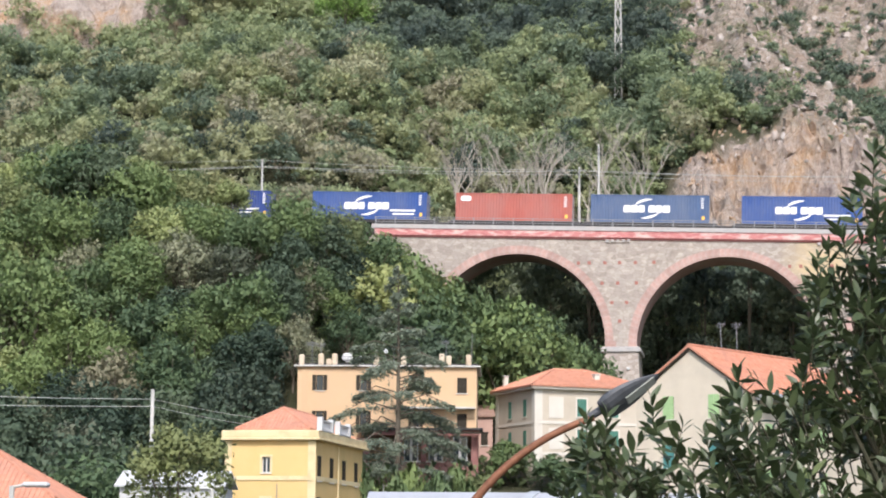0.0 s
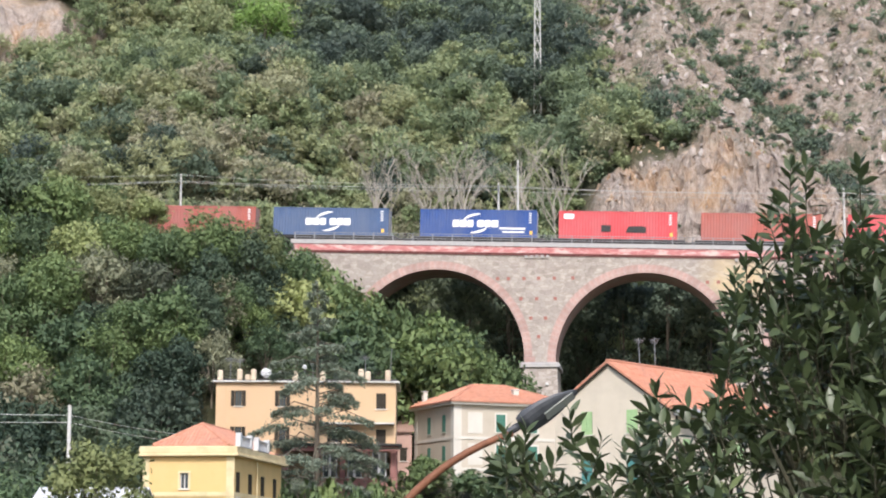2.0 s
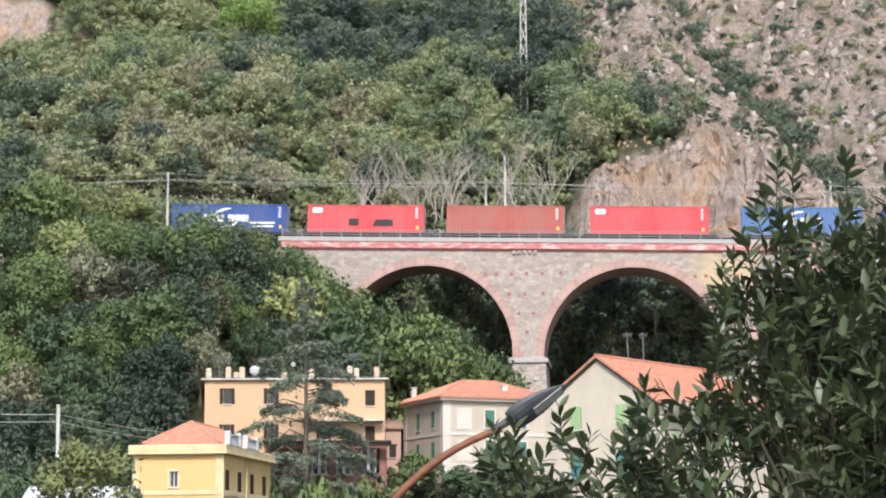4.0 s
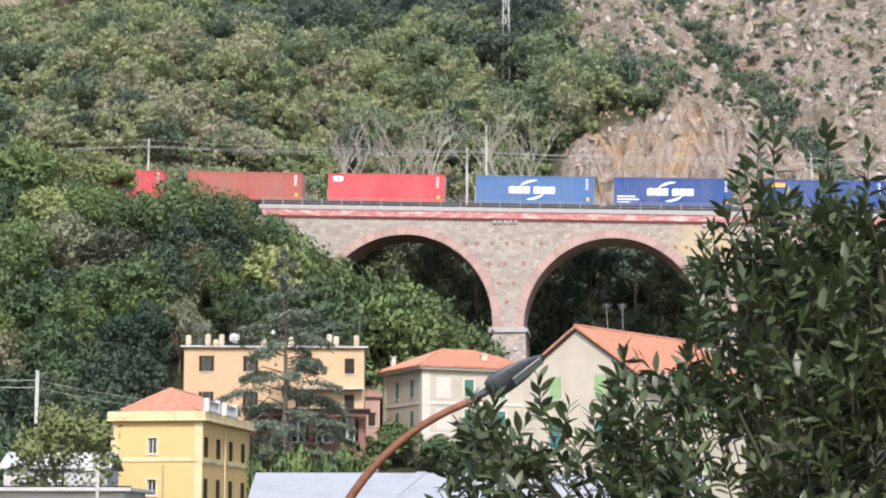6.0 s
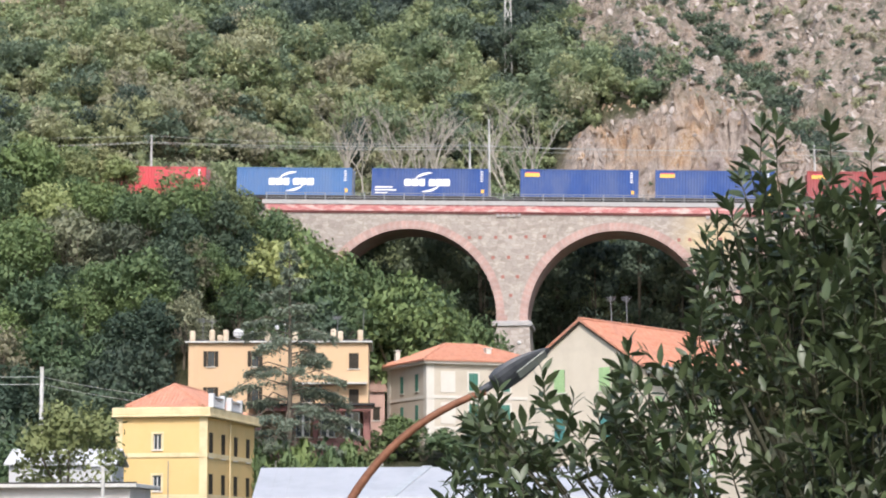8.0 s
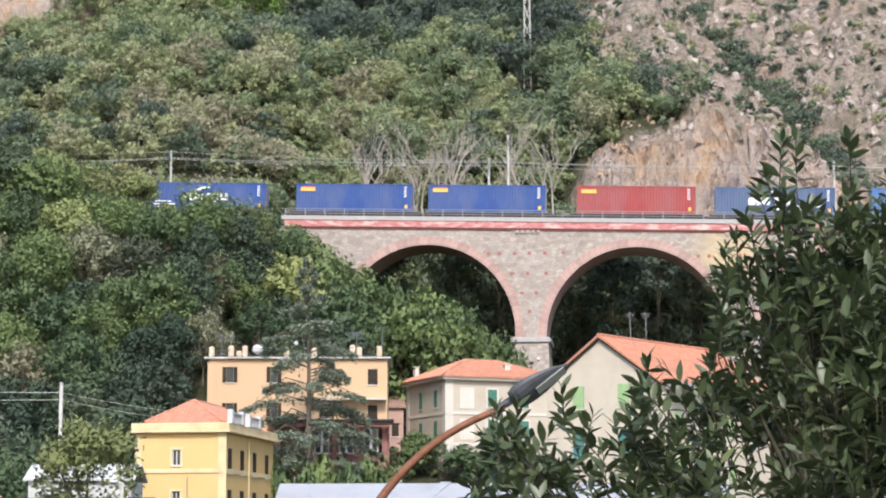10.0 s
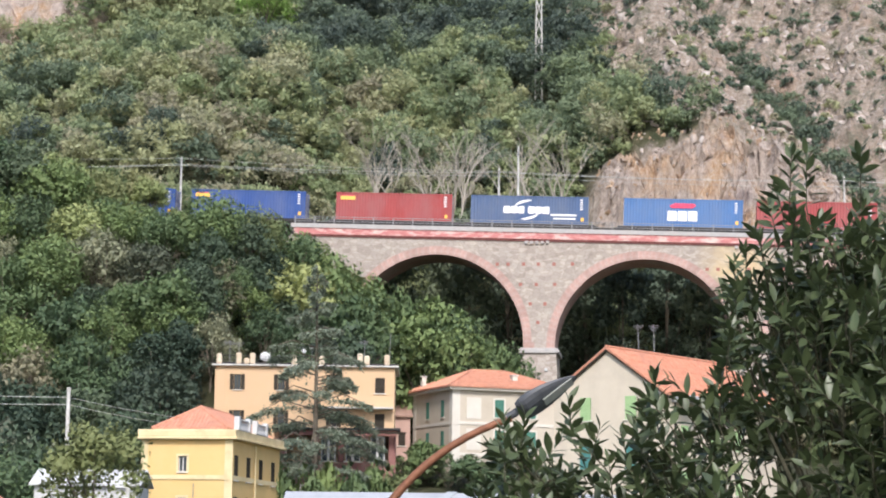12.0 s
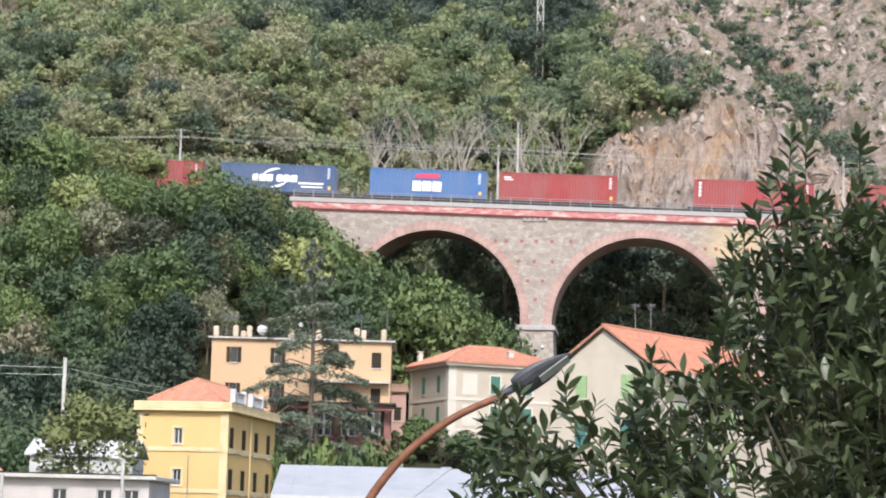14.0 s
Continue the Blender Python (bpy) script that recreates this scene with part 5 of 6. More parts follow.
def kind_at(u, v, rng):
    """Yellow-green by the track, lush in the middle, dark (shade in the leaf colour) and dry towards the foot."""
    p = rng.rand()
    if v > -17 and u < -27:
        odds = (0.14, 0.96, 0.97)
    elif u > -36 and v > -34:
        odds = (0.90, 0.96, 0.985) if v > -20 else (0.62, 0.68, 0.95)
    elif v < -42:
        odds = (0.10, 0.15, 0.80)
    else:
        odds = (0.42, 0.64, 0.86)
    mat = LUSH if p < odds[0] else LIME if p < odds[1] else SHADY if p < odds[2] else DRY
    return SPECIES[mat][rng.randint(len(SPECIES[mat]))]


def canopy_limit(u, v):
    """The height that crowns reach in front of the railway."""
    d = deck_z(u)
    if v > -4:
        return d - 4
    if u < -43.5:
        return d + 4.2 + 1.5 * smooth(-41, -52, u)
    if u < -30:
        return d - 0.7
    if u < -26:
        return d - 1.0
    if u < -17:
        return d - 0.7 - (u + 26) * 0.62
    return 33.5 - (u + 17) * 0.42


def plant(copy_from, x, y, s, rng, used):
    proto, hh, rr = copy_from
    m = pose(x, y, zland(x, y), 0, 0, rng.rand() * 360) @ Matrix.Diagonal((s, s, s * (0.9 + 0.2 * rng.rand()), 1))
    if proto.name in used:
        t = copy_thing(proto, pose(0, 0, 0))
    else:
        used.add(proto.name)
        t = proto
    t.matrix_basis = m


HOUSE_SPOTS = [(-21, 166, 9), (3, 207, 10), (13, 172, 12), (-8, 209, 4.5), (-25.5, 142.5, 6), (-22, 123, 8), (-27, 122, 7)]


def slope_trees():
    rng = np.random.RandomState(5)
    used, placed = set(), []
    tries = 0
    while len(placed) < 215 and tries < 9000:
        tries += 1
        x, y = -64 + 72 * rng.rand(), 152 + 68 * rng.rand()
        u, v = (x - BASE.x) * CU + (y - BASE.y) * SU, -(x - BASE.x) * SU + (y - BASE.y) * CU
        if abs(v) < 6 or v > 3 or any((x - a) ** 2 + (y - b) ** 2 < r * r for a, b, r in HOUSE_SPOTS):
            continue
        if x > -26.5 and y < 193 or x > -23.6 and y < 202 or x > -12.5 and y < 213.5 or x > -32 and y < 172 or x > 3.0:
            continue
        if any((x - a) ** 2 + (y - b) ** 2 < 3.3 ** 2 for a, b in placed):
            continue
        room = canopy_limit(u, v) - zland(x, y)
        if room < 3.0:
            continue
        c = kind_at(u, v, rng)
        s = min(room / c[1], (0.75 + 0.5 * rng.rand()) * (1.35 if u > -27 else 1.0))
        plant(c, x, y, s, rng, used)
        placed.append((x, y))
    # a screen of trees beside the track
    for k in range(17):
        u, v = -39.9 - 2.0 * k, -5.6 - 1.6 * rng.rand()
        p = RAIL @ Vector((u, v, 0))
        c = kind_at(u, v, rng) if k else SPECIES[LIME][1]
        plant(c, p.x, p.y, (deck_z(u) + 4.6 + 1.2 * rng.rand() - zland(p.x, p.y)) / c[1], rng, used)
    for k in range(7):
        u, v = -40.0 + 1.75 * k, -5.4 - rng.rand()
        p = RAIL @ Vector((u, v, 0))
        c = kind_at(u, v, rng)
        plant(c, p.x, p.y, (deck_z(u) - 0.7 + 0.7 * rng.rand() - zland(p.x, p.y)) / c[1], rng, used)
    for k in range(5):
        x, y = -23.5 + 1.9 * k, 200.6 + 1.2 * (k % 2)
        c = SPECIES[LUSH][k % 3]
        plant(c, x, y, max(0.7, (25.6 + 1.6 * rng.rand() - zland(x, y)) / c[1] * 0.9), rng, used)
    for x, y, up in ((-26.2, 190, 22.5), (-25.6, 196, 25.0), (-27.6, 193, 25.0), (-24.9, 200.5, 26.5), (-21.5, 203.0, 28.0), (-18.5, 204.5, 29.0), (-15.5, 204.0, 28.0), (-20.0, 208.0, 31.5), (-16.5, 209.0, 31.0)):
        c = SPECIES[(LUSH, SHADY)[rng.randint(2)]][0]
        plant(c, x, y, max(0.8, (up - zland(x, y)) / c[1]), rng, used)
    for x, y, up in ((-12.6, 214.5, 34.0), (-10.2, 215.5, 33.2), (-7.4, 215.0, 32.2), (-4.6, 215.8, 31.0), (-2.0, 215.2, 29.6), (0.6, 216.0, 28.0), (2.4, 215.5, 27.2)):
        c = SPECIES[LUSH][rng.randint(3)]
        t = copy_thing(c[0], pose(0, 0, 0))
        g = zland(x, y)
        t.matrix_basis = pose(x, y, g, 0, 0, rng.rand() * 360) @ Matrix.Diagonal((0.95, 0.95, (up - g) / c[1], 1))
    # trees between and in front of the houses
    for x, y, s in ((-28.5, 148, 0.8), (-31.5, 152, 0.9), (-32, 147, 1.0), (-36, 146, 1.0), (-33, 152, 1.1), (-41, 150, 1.1), (-34, 131, 0.9), (-38, 129, 0.95), (-33, 138, 0.85), (-37, 137, 0.9)):
        plant(PROTOS[rng.randint(len(PROTOS))], x, y, s * 1.25, rng, used)


slope_trees()
HOLM = leafy("dark evergreen oak foliage", (0.075, 0.105, 0.085), (0.14, 0.185, 0.125), (0.23, 0.27, 0.165), None, 0.25, tone=False)
tall = tree_thing(91, 21.0, 3.2, 4.0, 75, 6000, 0.19, mat=HOLM, label="tall dark evergreen oak behind the viaduct")


def trees_behind_viaduct():
    rng = np.random.RandomState(31)
    for k in range(22):
        u, v = -24 + 4.1 * k + rng.normal(0, 0.6), 7.5 + 4.5 * (k % 2) + rng.rand()
        p = RAIL @ Vector((u, v, 0))
        g = zland(p.x, p.y)
        t = tall if k == 0 else copy_thing(tall, pose(0, 0, 0))
        up = deck_z(u) + (2.6 if u < 4 else 0.6) + rng.rand() - g
        t.matrix_basis = pose(p.x, p.y, g, 0, 0, rng.rand() * 360) @ Matrix.Diagonal((1, 1, up / 21.0, 1))


trees_behind_viaduct()
OPEN_FOOT = zland(-23.0, 131.0)
open_tree = tree_thing(77, 13.9 - OPEN_FOOT, 3.3, 6.6 - OPEN_FOOT, 44, 4600, 0.16, LUSH, label="open-crowned tree before a white shed")
open_tree.matrix_basis = pose(-23.0, 131.0, OPEN_FOOT)


def wood_tone(u, v, x, y, rng):
    """Which plants grow where: 0 dark evergreen, 0.4 fresh green, 0.6 olive, 0.8 to 1 dry and grey-brown; and how leafy."""
    drift = 0.14 * wavy(np.array([x]), np.array([y]), 28, 11)[0] + 0.08 * wavy(np.array([x]), np.array([y]), 12, 12)[0]
    p = rng.rand()
    if (u + 48.5) ** 2 + (v - 29) ** 2 < 14:
        return 0.04
    if v > 56 and -40 < u < 2:
        base = 0.05 if p < 0.5 else 0.20 if p < 0.85 else 0.40
    elif v > 46 and u < -46:
        base = 0.26 if p < 0.3 else 0.42 if p < 0.7 else 0.58
    elif 21 < v < 47 and -52 < u < -6:
        base = 0.08 if p < 0.10 else 0.38 if p < 0.28 else 0.56 if p < 0.60 else 0.72 if p < 0.82 else 0.92
    elif v > 20 and u > -12:
        base = 0.20 if p < 0.35 else 0.38 if p < 0.85 else 0.6
    elif v > 40:
        base = 0.24 if p < 0.25 else 0.42 if p < 0.6 else 0.60 if p < 0.88 else 0.8
    else:
        base = 0.22 if p < 0.25 else 0.42 if p < 0.6 else 0.62 if p < 0.85 else 0.86
    return base + drift + rng.normal(0, 0.045)


def woods():
    """Woods and scrub on the mountainside behind the railway: too many to count."""
    rng = np.random.RandomState(8)
    cos, tones, nrms = [], [], []
    spots, found = np.zeros((16000, 3)), 0
    for _ in range(16000):
        x, y = -95 + 190 * rng.rand(), 222 + 122 * rng.rand()
        u, v = (x - BASE.x) * CU + (y - BASE.y) * SU, -(x - BASE.x) * SU + (y - BASE.y) * CU
        if v < 7.5 or not -0.262 * y - 3 < x < 0.208 * y + 3:
            continue
        r, o = rocky(np.array([x]), np.array([y]))
        bare = r[0] > 0.4 or o[0] > 0.4
        ditch = bare and v > 25 and abs(u - gully(v)) < 2.1
        if o[0] > 0.4 and rng.rand() > 0.03:
            continue
        if bare and not ditch and rng.rand() > (0.35 if u > gully(v) else 0.6):
            continue
        if ditch:
            s = 0.8 + 1.1 * rng.rand()
        elif bare:
            s = 0.35 + 1.45 * rng.rand() * rng.rand()
        else:
            s = 1.3 + 2.1 * rng.rand() ** 1.3
        near = spots[:found]
        if found and ((near[:, 0] - x) ** 2 + (near[:, 1] - y) ** 2 < ((0.60 if ditch or not bare else 1.2) * np.maximum(near[:, 2], s)) ** 2).any():
            continue
        spots[found] = x, y, s
        found += 1
        z = zland(x, y)
        h = s * ((0.9 if bare else 1.55) + (0.5 if bare else 1.2) * rng.rand())
        if v < 22:
            h, s = min(h * 1.5, deck_z(u) + (0.8 if u > 4 else 4.0 if u > -30 else 7.0) - z), s * 1.1
            if h < 1.5:
                continue
        elif v < 31 and -22 < u < 5:
            h *= 0.6
        t = wood_tone(u, v, x, y, rng)
        if bare:
            t = 0.02 + 0.2 * rng.rand() if ditch else rng.choice((0.05, 0.15, 0.2, 0.62, 0.9)) + 0.05 * rng.rand()
        thin = 0.72 if t > 0.75 else 1.0
        n = int((90 + 330 * s) * thin) if not bare else int(50 + 150 * s)
        p, e, c = crown_points(rng, h, s * rng.uniform(0.85, 1.1), -0.4 if bare else 0.2, 24 if s > 1.5 else 14, n)
        co, nn = leaf_cards(p + np.array([x, y, z]), e, 0.150 + 0.018 * s, rng)
        cos.append(co)
        nrms.append(nn)
        tones.append(np.full(len(co), np.clip(t, 0, 1)))
    co, tone = np.concatenate(cos), np.concatenate(tones)
    ob = cards_object("mountain_woods", co, np.arange(len(co)).reshape(-1, 3), WOOD, tone=tone, normals=np.concatenate(nrms))
    tagged(ob, "mixed green and olive woodland and scrub on the mountainside", "woods", kind="stuff")


woods()
PINE = leafy("bright green pine foliage", (0.16, 0.26, 0.08), (0.23, 0.36, 0.10), (0.30, 0.44, 0.13), None, 0.35, tone=False)


def lone_pine(u, v, height, radius):
    p = RAIL @ Vector((u, v, 0))
    pine = tree_thing(58, height, radius, height * 0.25, 80, 5200, 0.17, PINE, "bright green rounded pine among dark trees", "pine_tree")
    pine.matrix_basis = pose(p.x, p.y, zland(p.x, p.y) - 0.5)


lone_pine(-42.4, 67.5, 9.8, 4.4)


def outcrops(name, mat, count, seed, where, label, big=0.75):
    """Loose angular blocks and ledges of rock lying on the slope: too many to count."""
    rng = np.random.RandomState(seed)
    ico = bmesh.new()
    bmesh.ops.create_icosphere(ico, subdivisions=1, radius=1.0)
    base = np.array([v.co[:] for v in ico.verts])
    tri = np.array([[v.index for v in f.verts] for f in ico.faces])
    ico.free()
    cos, fas, n = [], [], 0
    while n < count:
        u, v = where(rng)
        p = RAIL @ Vector((u, v, 0))
        s = 0.13 + big * rng.rand() ** 4.5
        m = np.array(Euler(rng.rand(3) * 6.28).to_matrix())
        q = base * (0.45 + 0.9 * rng.rand(len(base), 1)) * s * np.array([1.5, 1.0, 0.6])
        cos.append(q @ m.T + np.array([p.x, p.y, zland(p.x, p.y) - 0.2 * s]))
        fas.append(tri + n * len(base))
        n += 1
    ob = cards_object(name, np.concatenate(cos), np.concatenate(fas), mat)
    ob.data.polygons.foreach_set("use_smooth", np.zeros(n * len(tri), bool))
    return tagged(ob, label, "rocks", kind="stuff")


OUTCROP = material("grey-pink rock", [(0.22, 0.175, 0.145), (0.38, 0.32, 0.28), (0.52, 0.475, 0.435)], 0.8, bump=0.6, bump_scale=3)
OCHREROCK = material("ochre rock", [(0.22, 0.14, 0.09), (0.38, 0.26, 0.17), (0.48, 0.38, 0.30)], 0.7, bump=0.6, bump_scale=3)
outcrops("slope_rocks", OUTCROP, 4200, 41, lambda r: (4 + 62 * r.rand(), 31 + 70 * r.rand()), "scattered grey-pink rocks on the bare slope")
outcrops("cliff_rocks", OCHREROCK, 450, 42, lambda r: (5 + 31 * r.rand(), 21.5 + 8.5 * r.rand()), "ochre broken blocks on the cliff face", 0.3)
outcrops("ledge_rocks", OUTCROP, 350, 43, lambda r: (5 + 34 * r.rand(), 21.5 + 10 * r.rand()), "grey-pink broken blocks on the cliff face", 0.35)


def bare_tree(x, y, h, seed):
    """A leafless pale tree: trunk and three orders of limbs."""
    rng = random.Random(seed)
    top = root("bare_tree", pose(x, y, zland(x, y) - 0.3), "leafless tree with pale grey limbs", "tree", "bare trees above the railway")
    bm = bmesh.new()

    def limb(p, d, ln, r, order):
        q = p + d * ln
        mid = (p + q) / 2 + Vector((rng.uniform(-1, 1), rng.uniform(-1, 1), 0)) * ln * 0.08
        tube(bm, [p, mid, q], [r, r * 0.8, r * 0.55], 5)
        if order:
            for _ in range(3):
                a = rng.uniform(0, 6.28)
                e = (d + Vector((math.cos(a), math.sin(a), 0.35)) * rng.uniform(0.45, 0.8)).normalized()
                limb(p.lerp(q, rng.uniform(0.55, 1.0)), e, ln * rng.uniform(0.5, 0.75), r * 0.5, order - 1)
    limb(Vector((0, 0, 0)), Vector((rng.uniform(-0.15, 0.15), 0, 1)).normalized(), h * 0.42, 0.17, 3)
    part("trunk", bm, PALEBARK, top)


for k in range(20):
    r_ = random.Random(60 + k)
    at_ = RAIL @ Vector((-22 + 25 * r_.random(), 21.5 + 4 * r_.random(), 0))
    bare_tree(at_.x, at_.y, 13.0 + 5.0 * r_.random(), 90 + k)


def cedar():
    x, y = -13.5, 180.0
    z0 = zland(x, y)
    H = 30.4 - z0
    top = root("cedar_tree", pose(x, y, z0), "tall dark cedar with drooping level boughs", "tree")
    bm = bmesh.new()
    tube(bm, [(0, 0, -0.5), (0.1, 0, H * 0.5), (0, 0, H)], [0.30, 0.18, 0.03], 8)
    part("trunk", bm, BARK, top)
    rng = np.random.RandomState(4)
    pts, nrm = [], []
    limbs = bmesh.new()
    for k in range(64):
        t = 0.22 + 0.78 * (k / 63)
        z = H * t
        ln = min(6.6, 11.0 * (1 - t) ** 0.9 + 0.3) * (0.50 + 0.50 * rng.rand())
        a = rng.rand() * 6.283
        d = np.array([math.cos(a), math.sin(a), 0.0])
        end = d * ln + np.array([0, 0, z + 0.10 * ln - 0.035 * ln * ln])
        mid = d * ln * 0.5 + np.array([0, 0, z + 0.14 * ln])
        tube(limbs, [(0, 0, z), tuple(mid), tuple(end)], [0.07, 0.045, 0.015], 5)
        n = int(30 + 115 * ln)
        s = 0.15 + 0.85 * rng.rand(n) ** 0.55
        side = np.array([-d[1], d[0], 0])
        wd = 0.14 + 0.20 * ln * np.sin(np.pi * np.clip(s, 0.05, 1) * 0.9)
        p = (1 - s)[:, None] ** 2 * np.array([0, 0, z]) + 2 * (s * (1 - s))[:, None] * mid + (s ** 2)[:, None] * end
        p = p + side * (rng.normal(0, 0.5, (n, 1)) * wd[:, None]) + rng.normal(0, 0.06, (n, 3)) - np.array([0, 0, 1]) * np.abs(rng.normal(0, 0.27, (n, 1)))
        pts.append(p)
        nrm.append(np.tile([0, 0, 1.0], (n, 1)))
    part("crown_frame", limbs, BARK, top)
    co, nn = leaf_cards(np.concatenate(pts), np.concatenate(nrm), 0.12, rng)
    cards_object("needles", co, np.arange(len(co)).reshape(-1, 3), NEEDLE, top)


cedar()


def shrub(seed, label):
    rng = np.random.RandomState(seed)
    top = root("shrub", pose(0, 0, -60), label, "shrub", "garden shrubs")
    p, e, c = crown_points(rng, 3.0, 1.7, 0.1, 18, 900)
    co, nn = leaf_cards(p, e, 0.18, rng)
    cards_object("foliage", co, np.arange(len(co)).reshape(-1, 3), LUSH, top, normals=nn)
    bm = bmesh.new()
    for k in range(5):
        tube(bm, [(0, 0, -0.3), tuple(c[k] * 0.5), tuple(c[k])], [0.06, 0.04, 0.02], 5)
    part("stems", bm, BARK, top)
    return top


def shrubs():
    first = shrub(2, "rounded green garden shrub below the houses")
    second = shrub(3, "rounded green garden shrub below the houses")
    rng = random.Random(3)
    spots = [(-15.8, 176, 9.4, 1.2), (-14.2, 175, 9.0, 1.0), (-12.2, 177, 9.6, 0.9), (-10.5, 178, 9.6, 1.1), (-8.8, 179, 9.8, 1.0), (-7.2, 182, 10.0, 1.0), (-4.5, 190, 11.6, 1.2),
             (-2.5, 188, 11.2, 1.4), (-0.6, 186, 10.8, 1.3), (-5.8, 188, 11.0, 1.0), (-12.8, 173, 8.5, 0.9), (0.9, 184, 10.5, 1.1), (-9.6, 174, 8.6, 0.9), (-16.5, 172, 8.6, 1.0)]
    for k, (x, y, z, s) in enumerate(spots):
        src = (first, second)[k % 2]
        t = src if k < 2 else copy_thing(src, pose(0, 0, 0))
        g = zland(x, y)
        t.matrix_basis = pose(x, y, g, 0, 0, rng.uniform(0, 360)) @ Matrix.Diagonal((s, s, max(1.0, (z + 3.4 - g) / 3.0), 1))


shrubs()


STEM = material("dark green-brown twigs", [(0.05, 0.05, 0.03), (0.09, 0.08, 0.05)], 12.0, bump=0.1)


def laurel():
    """A tall laurel close to the viewer: leaning shoots, long pointed leaves folded along the midrib."""
    top = root("laurel_tree", pose(1.9, 11.0, 0), "dark green laurel with long pointed leaves", "tree")
    rng = random.Random(12)
    tops = [(-1.87, 6.70), (-1.77, 6.73), (-1.66, 6.75), (-1.56, 6.70), (-1.43, 6.84), (-1.32, 6.73), (-1.18, 6.70), (-1.07, 6.91), (-1.01, 6.97), (-0.92, 6.81), (-0.83, 6.72), (-0.74, 6.90),
            (-0.69, 7.18), (-0.66, 7.45), (-0.61, 7.53), (-0.50, 7.72), (-0.41, 7.88), (-0.33, 8.08), (-0.23, 8.10), (-0.15, 7.82), (-0.03, 7.94), (0.04, 8.12), (0.14, 7.98), (0.26, 8.02),
            (0.36, 7.85), (0.8, 8.2), (1.4, 8.1)]
    spires = [(-1.43, 6.84), (-1.01, 6.97), (-0.62, 7.53), (-0.69, 7.0), (-0.33, 8.08), (-0.23, 8.10), (0.04, 8.12), (0.26, 8.02), (-1.77, 6.73), (-1.66, 6.75), (0.8, 8.2)]

    def crest(x):
        for (a, za), (b, zb) in zip(tops, tops[1:]):
            if a <= x <= b:
                return za + (zb - za) * (x - a) / (b - a)
        return 6.6
    stems = bmesh.new()
    leaves = []
    for z, q in ((0, 0.09), ):
        tube(stems, [(0.5, 0, -0.2), (0.45, 0.05, 3.0), (0.4, 0, 5.4), (0.3, 0, 7.4)], [0.09, 0.075, 0.05, 0.015], 8)
    for k in range(12):
        x, y = rng.uniform(-1.7, 1.2), rng.uniform(-0.5, 0.5)
        z = crest(x) - rng.uniform(0.35, 0.9)
        tube(stems, [(0.42, 0, rng.uniform(3.0, 4.6)), (0.42 + (x - 0.42) * 0.55, y * 0.5, z - 0.9), (x, y, z)], [0.03, 0.02, 0.006], 6)
    shoots = []
    for x, z in spires:
        shoots.append((x, rng.uniform(-0.2, 0.2), z, 1.15, Vector((rng.gauss(0, 0.1), rng.gauss(0, 0.1), 1))))
    # sprays of a few shoots with one lean: close in the main crown, loose with gaps in the low boughs
    for x0, x1, depth, count, side in ((-1.84, -1.43, 0.75, 18, -0.45), (-1.42, -1.24, 0.9, 3, -0.3), (-1.22, -0.74, 0.75, 14, -0.25), (-0.72, 0.1, 2.4, 76, -0.45), (0.1, 1.3, 2.4, 112, 0.0)):
        for k in range(count):
            cx = rng.uniform(x0, x1)
            cz = crest(cx) - 0.14 - depth * rng.random() ** 1.1
            cy = rng.uniform(-0.7, 0.7)
            bough = Vector((side + rng.gauss(0, 0.45), -0.2 + rng.gauss(0, 0.35), 0.75 + rng.gauss(0, 0.2)))
            for j in range(rng.randint(4, 6)):
                x, y, z = cx + rng.gauss(0, 0.09), cy + rng.gauss(0, 0.10), cz + rng.gauss(0, 0.09)
                z = min(z, crest(x) - 0.05)
                fan = bough + Vector((rng.gauss(0, 0.3), rng.gauss(0, 0.3), rng.gauss(0, 0.25)))
                shoots.append((x, y, z, rng.uniform(0.7, 1.0), fan))
    for x, y, z, s, fan in shoots:
        tip = Vector((x, y, z))
        ln = rng.uniform(0.16, 0.30) * s
        lean = fan.normalized()
        foot = tip - lean * ln
        root_ = foot + Vector(((0.2 - foot.x) * 0.05, 0.05, -0.10))
        tube(stems, [root_, foot, tip], [0.005, 0.004, 0.002], 5)
        n = int(14 * s)
        a = rng.uniform(0, 6.28)
        side = lean.orthogonal().normalized()
        other = lean.cross(side)
        for j in range(n):
            t = (j + 0.5) / n
            a += 2.4 + rng.uniform(-0.5, 0.5)
            out = side * math.cos(a) + other * math.sin(a)
            d = (out * (0.95 - 0.5 * t) + lean * (0.35 + 0.6 * t) + Vector((0, 0, rng.uniform(-0.3, 0.25)))).normalized()
            leaves.append((foot.lerp(tip, t), d, rng.uniform(0.085, 0.140) * (1 - 0.3 * t * t), rng.uniform(-1.0, 1.0)))
    part("trunk", stems, STEM, top)

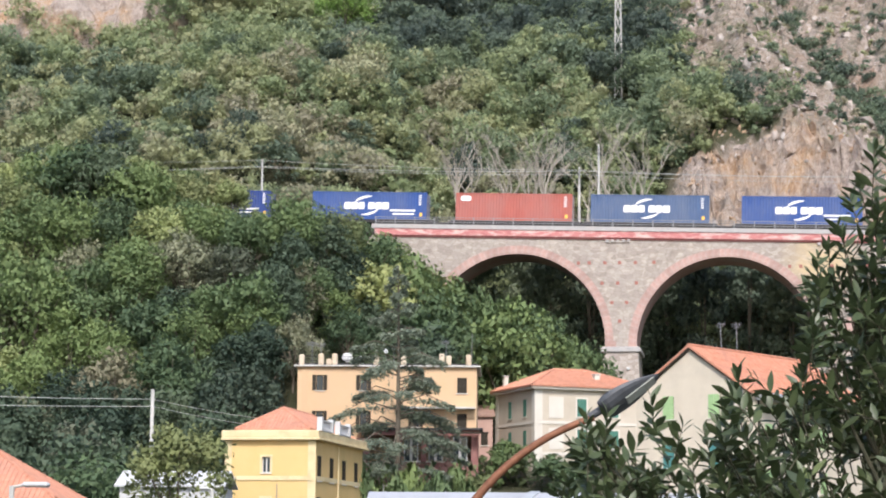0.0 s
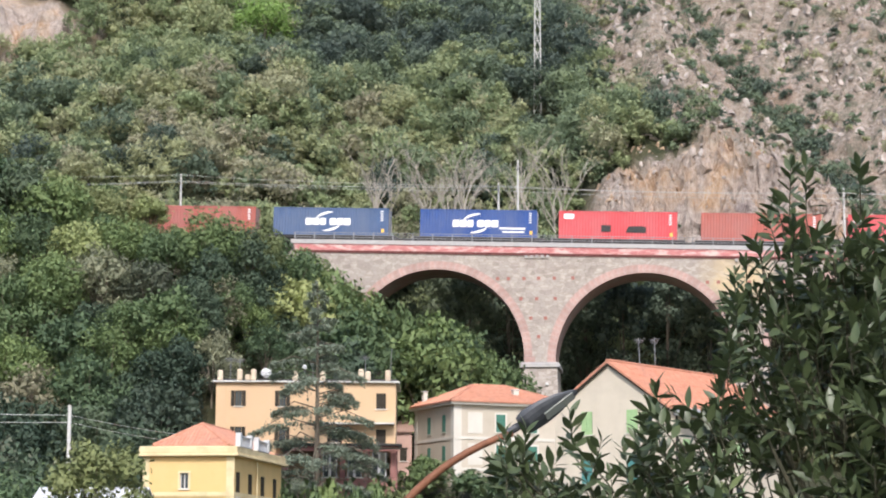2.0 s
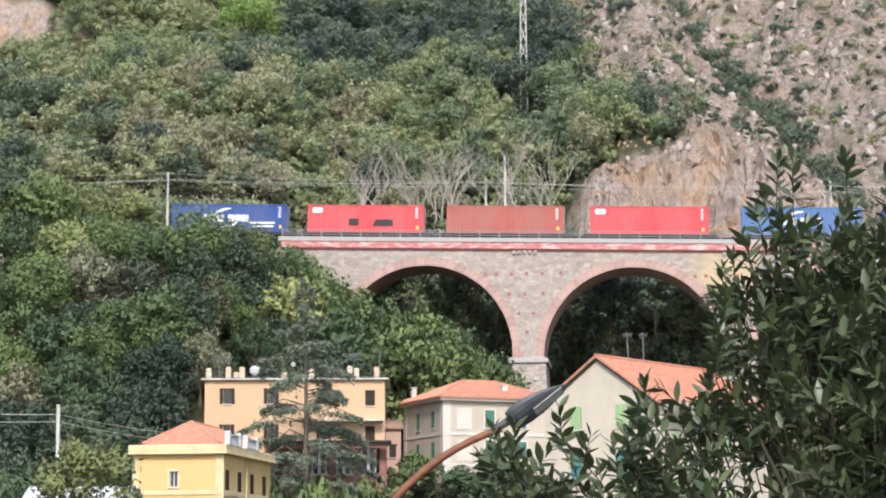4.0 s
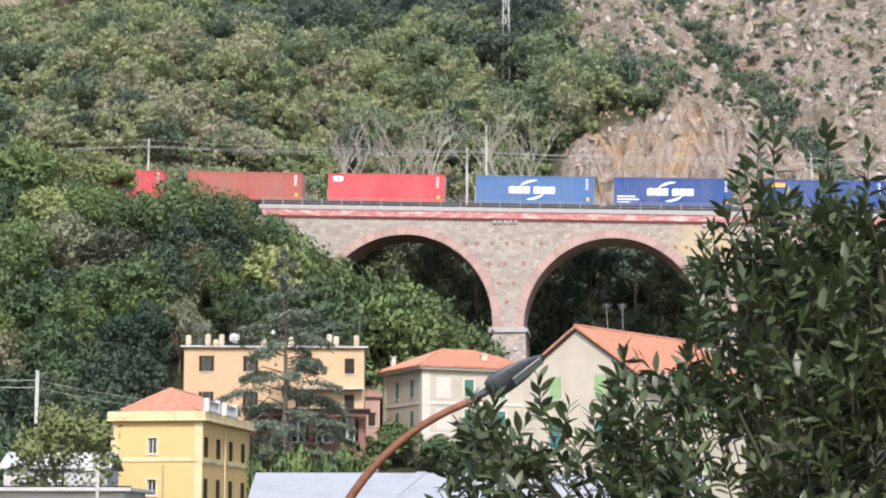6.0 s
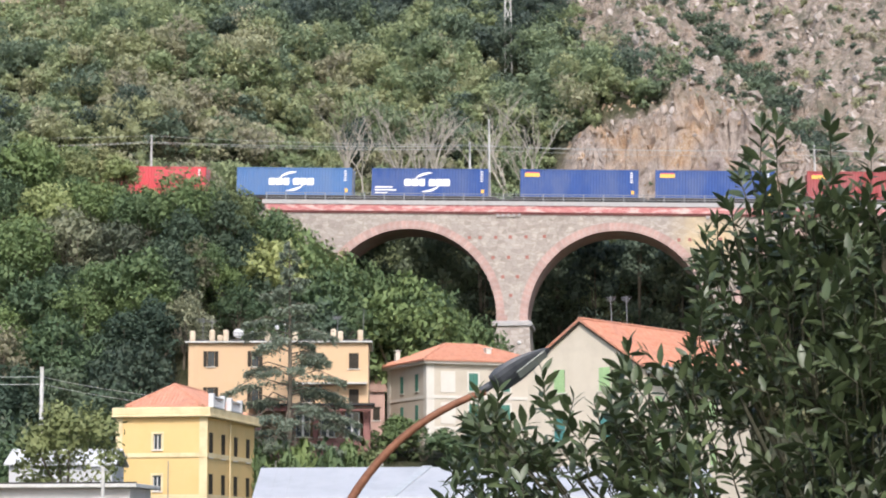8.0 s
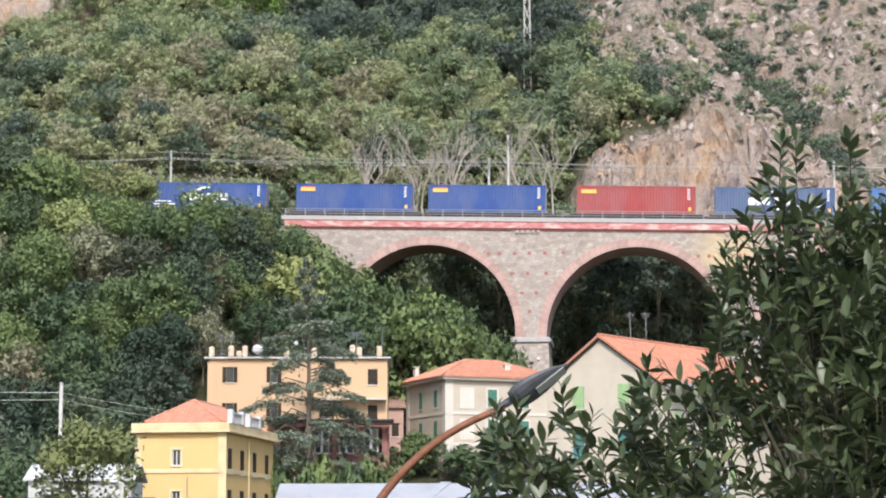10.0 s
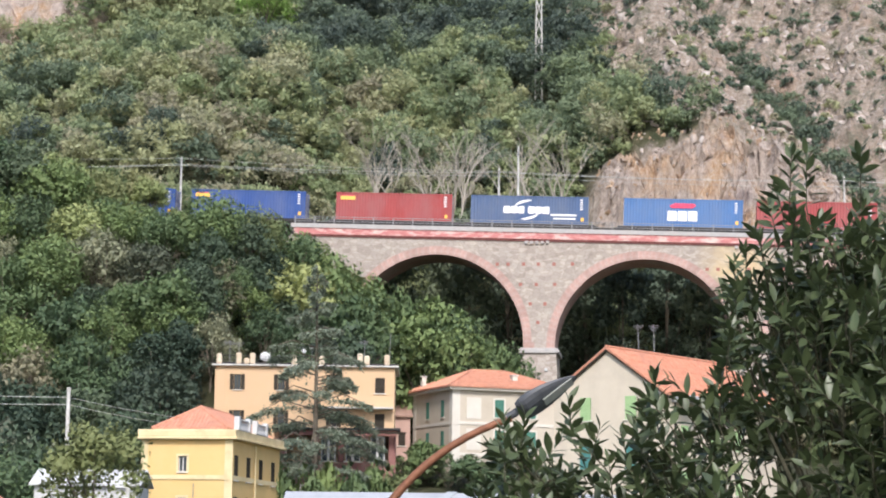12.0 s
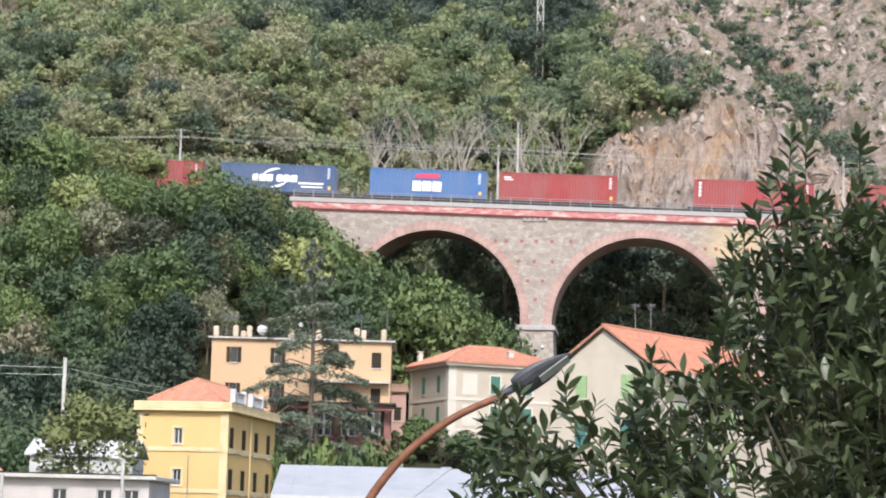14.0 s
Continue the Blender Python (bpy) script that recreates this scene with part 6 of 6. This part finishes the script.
    def leaf_geometry(ln, wd):
        """Pointed oval, folded along the midrib and curling down at the tip."""
        prof = ((0.0, 0.02), (0.18, 0.62), (0.42, 1.0), (0.68, 0.78), (0.88, 0.34), (1.0, 0.0))
        mid = [(t * ln, 0, -0.10 * ln * t * t) for t, w in prof]
        co, fa = list(mid), []
        for sgn in (1, -1):
            i0 = len(co)
            co += [(t * ln, sgn * w * wd, -0.10 * ln * t * t + 0.22 * w * wd) for t, w in prof[1:-1]]
            ids = [0] + list(range(i0, i0 + 4)) + [5]
            for k in range(5):
                f = [k, k + 1, ids[k + 1], ids[k]] if k not in (0, 4) else ([0, 1, ids[1]] if k == 0 else [4, 5, ids[4]])
                fa.append(f if sgn < 0 else f[::-1])
        return np.array(co), fa
    co0, fa0 = leaf_geometry(1.0, 0.178)
    unit = bpy.data.meshes.new("leaf")
    unit.from_pydata([tuple(c) for c in co0], [], fa0)
    unit.materials.append(LAUREL)
    unit.polygons.foreach_set("use_smooth", np.ones(len(fa0), bool))

    def leaf_pose(p, d, ln, tw):
        s = d.cross(Vector((0, 0, 1))).normalized()
        m = Matrix((d, s, d.cross(s) * -1)).transposed()
        if m.determinant() < 0:
            m = Matrix((d, -s, d.cross(s) * -1)).transposed()
        return Matrix.Translation(p) @ m.to_4x4() @ Matrix.Rotation(tw, 4, "X") @ Matrix.Diagonal((ln, ln, ln, 1))
    order = sorted(range(len(leaves)), key=lambda i: leaves[i][0].y)
    single = set(order[:300])
    verts, faces = [], []
    for i, (p, d, ln, tw) in enumerate(leaves):
        m = leaf_pose(p, d, ln, tw)
        if i in single:
            ob = new("leaf", unit)
            ob.parent = top
            ob.matrix_local = m
        else:
            k = len(verts)
            verts += [tuple(m @ Vector(c)) for c in co0]
            faces += [[k + j for j in f] for f in fa0]
    me = bpy.data.meshes.new("foliage")
    me.from_pydata(verts, [], faces)
    me.materials.append(LAUREL)
    me.polygons.foreach_set("use_smooth", np.ones(len(faces), bool))
    ob = new("foliage", me)
    ob.parent = top
    ob["kind"] = "stuff"


laurel()

motions()
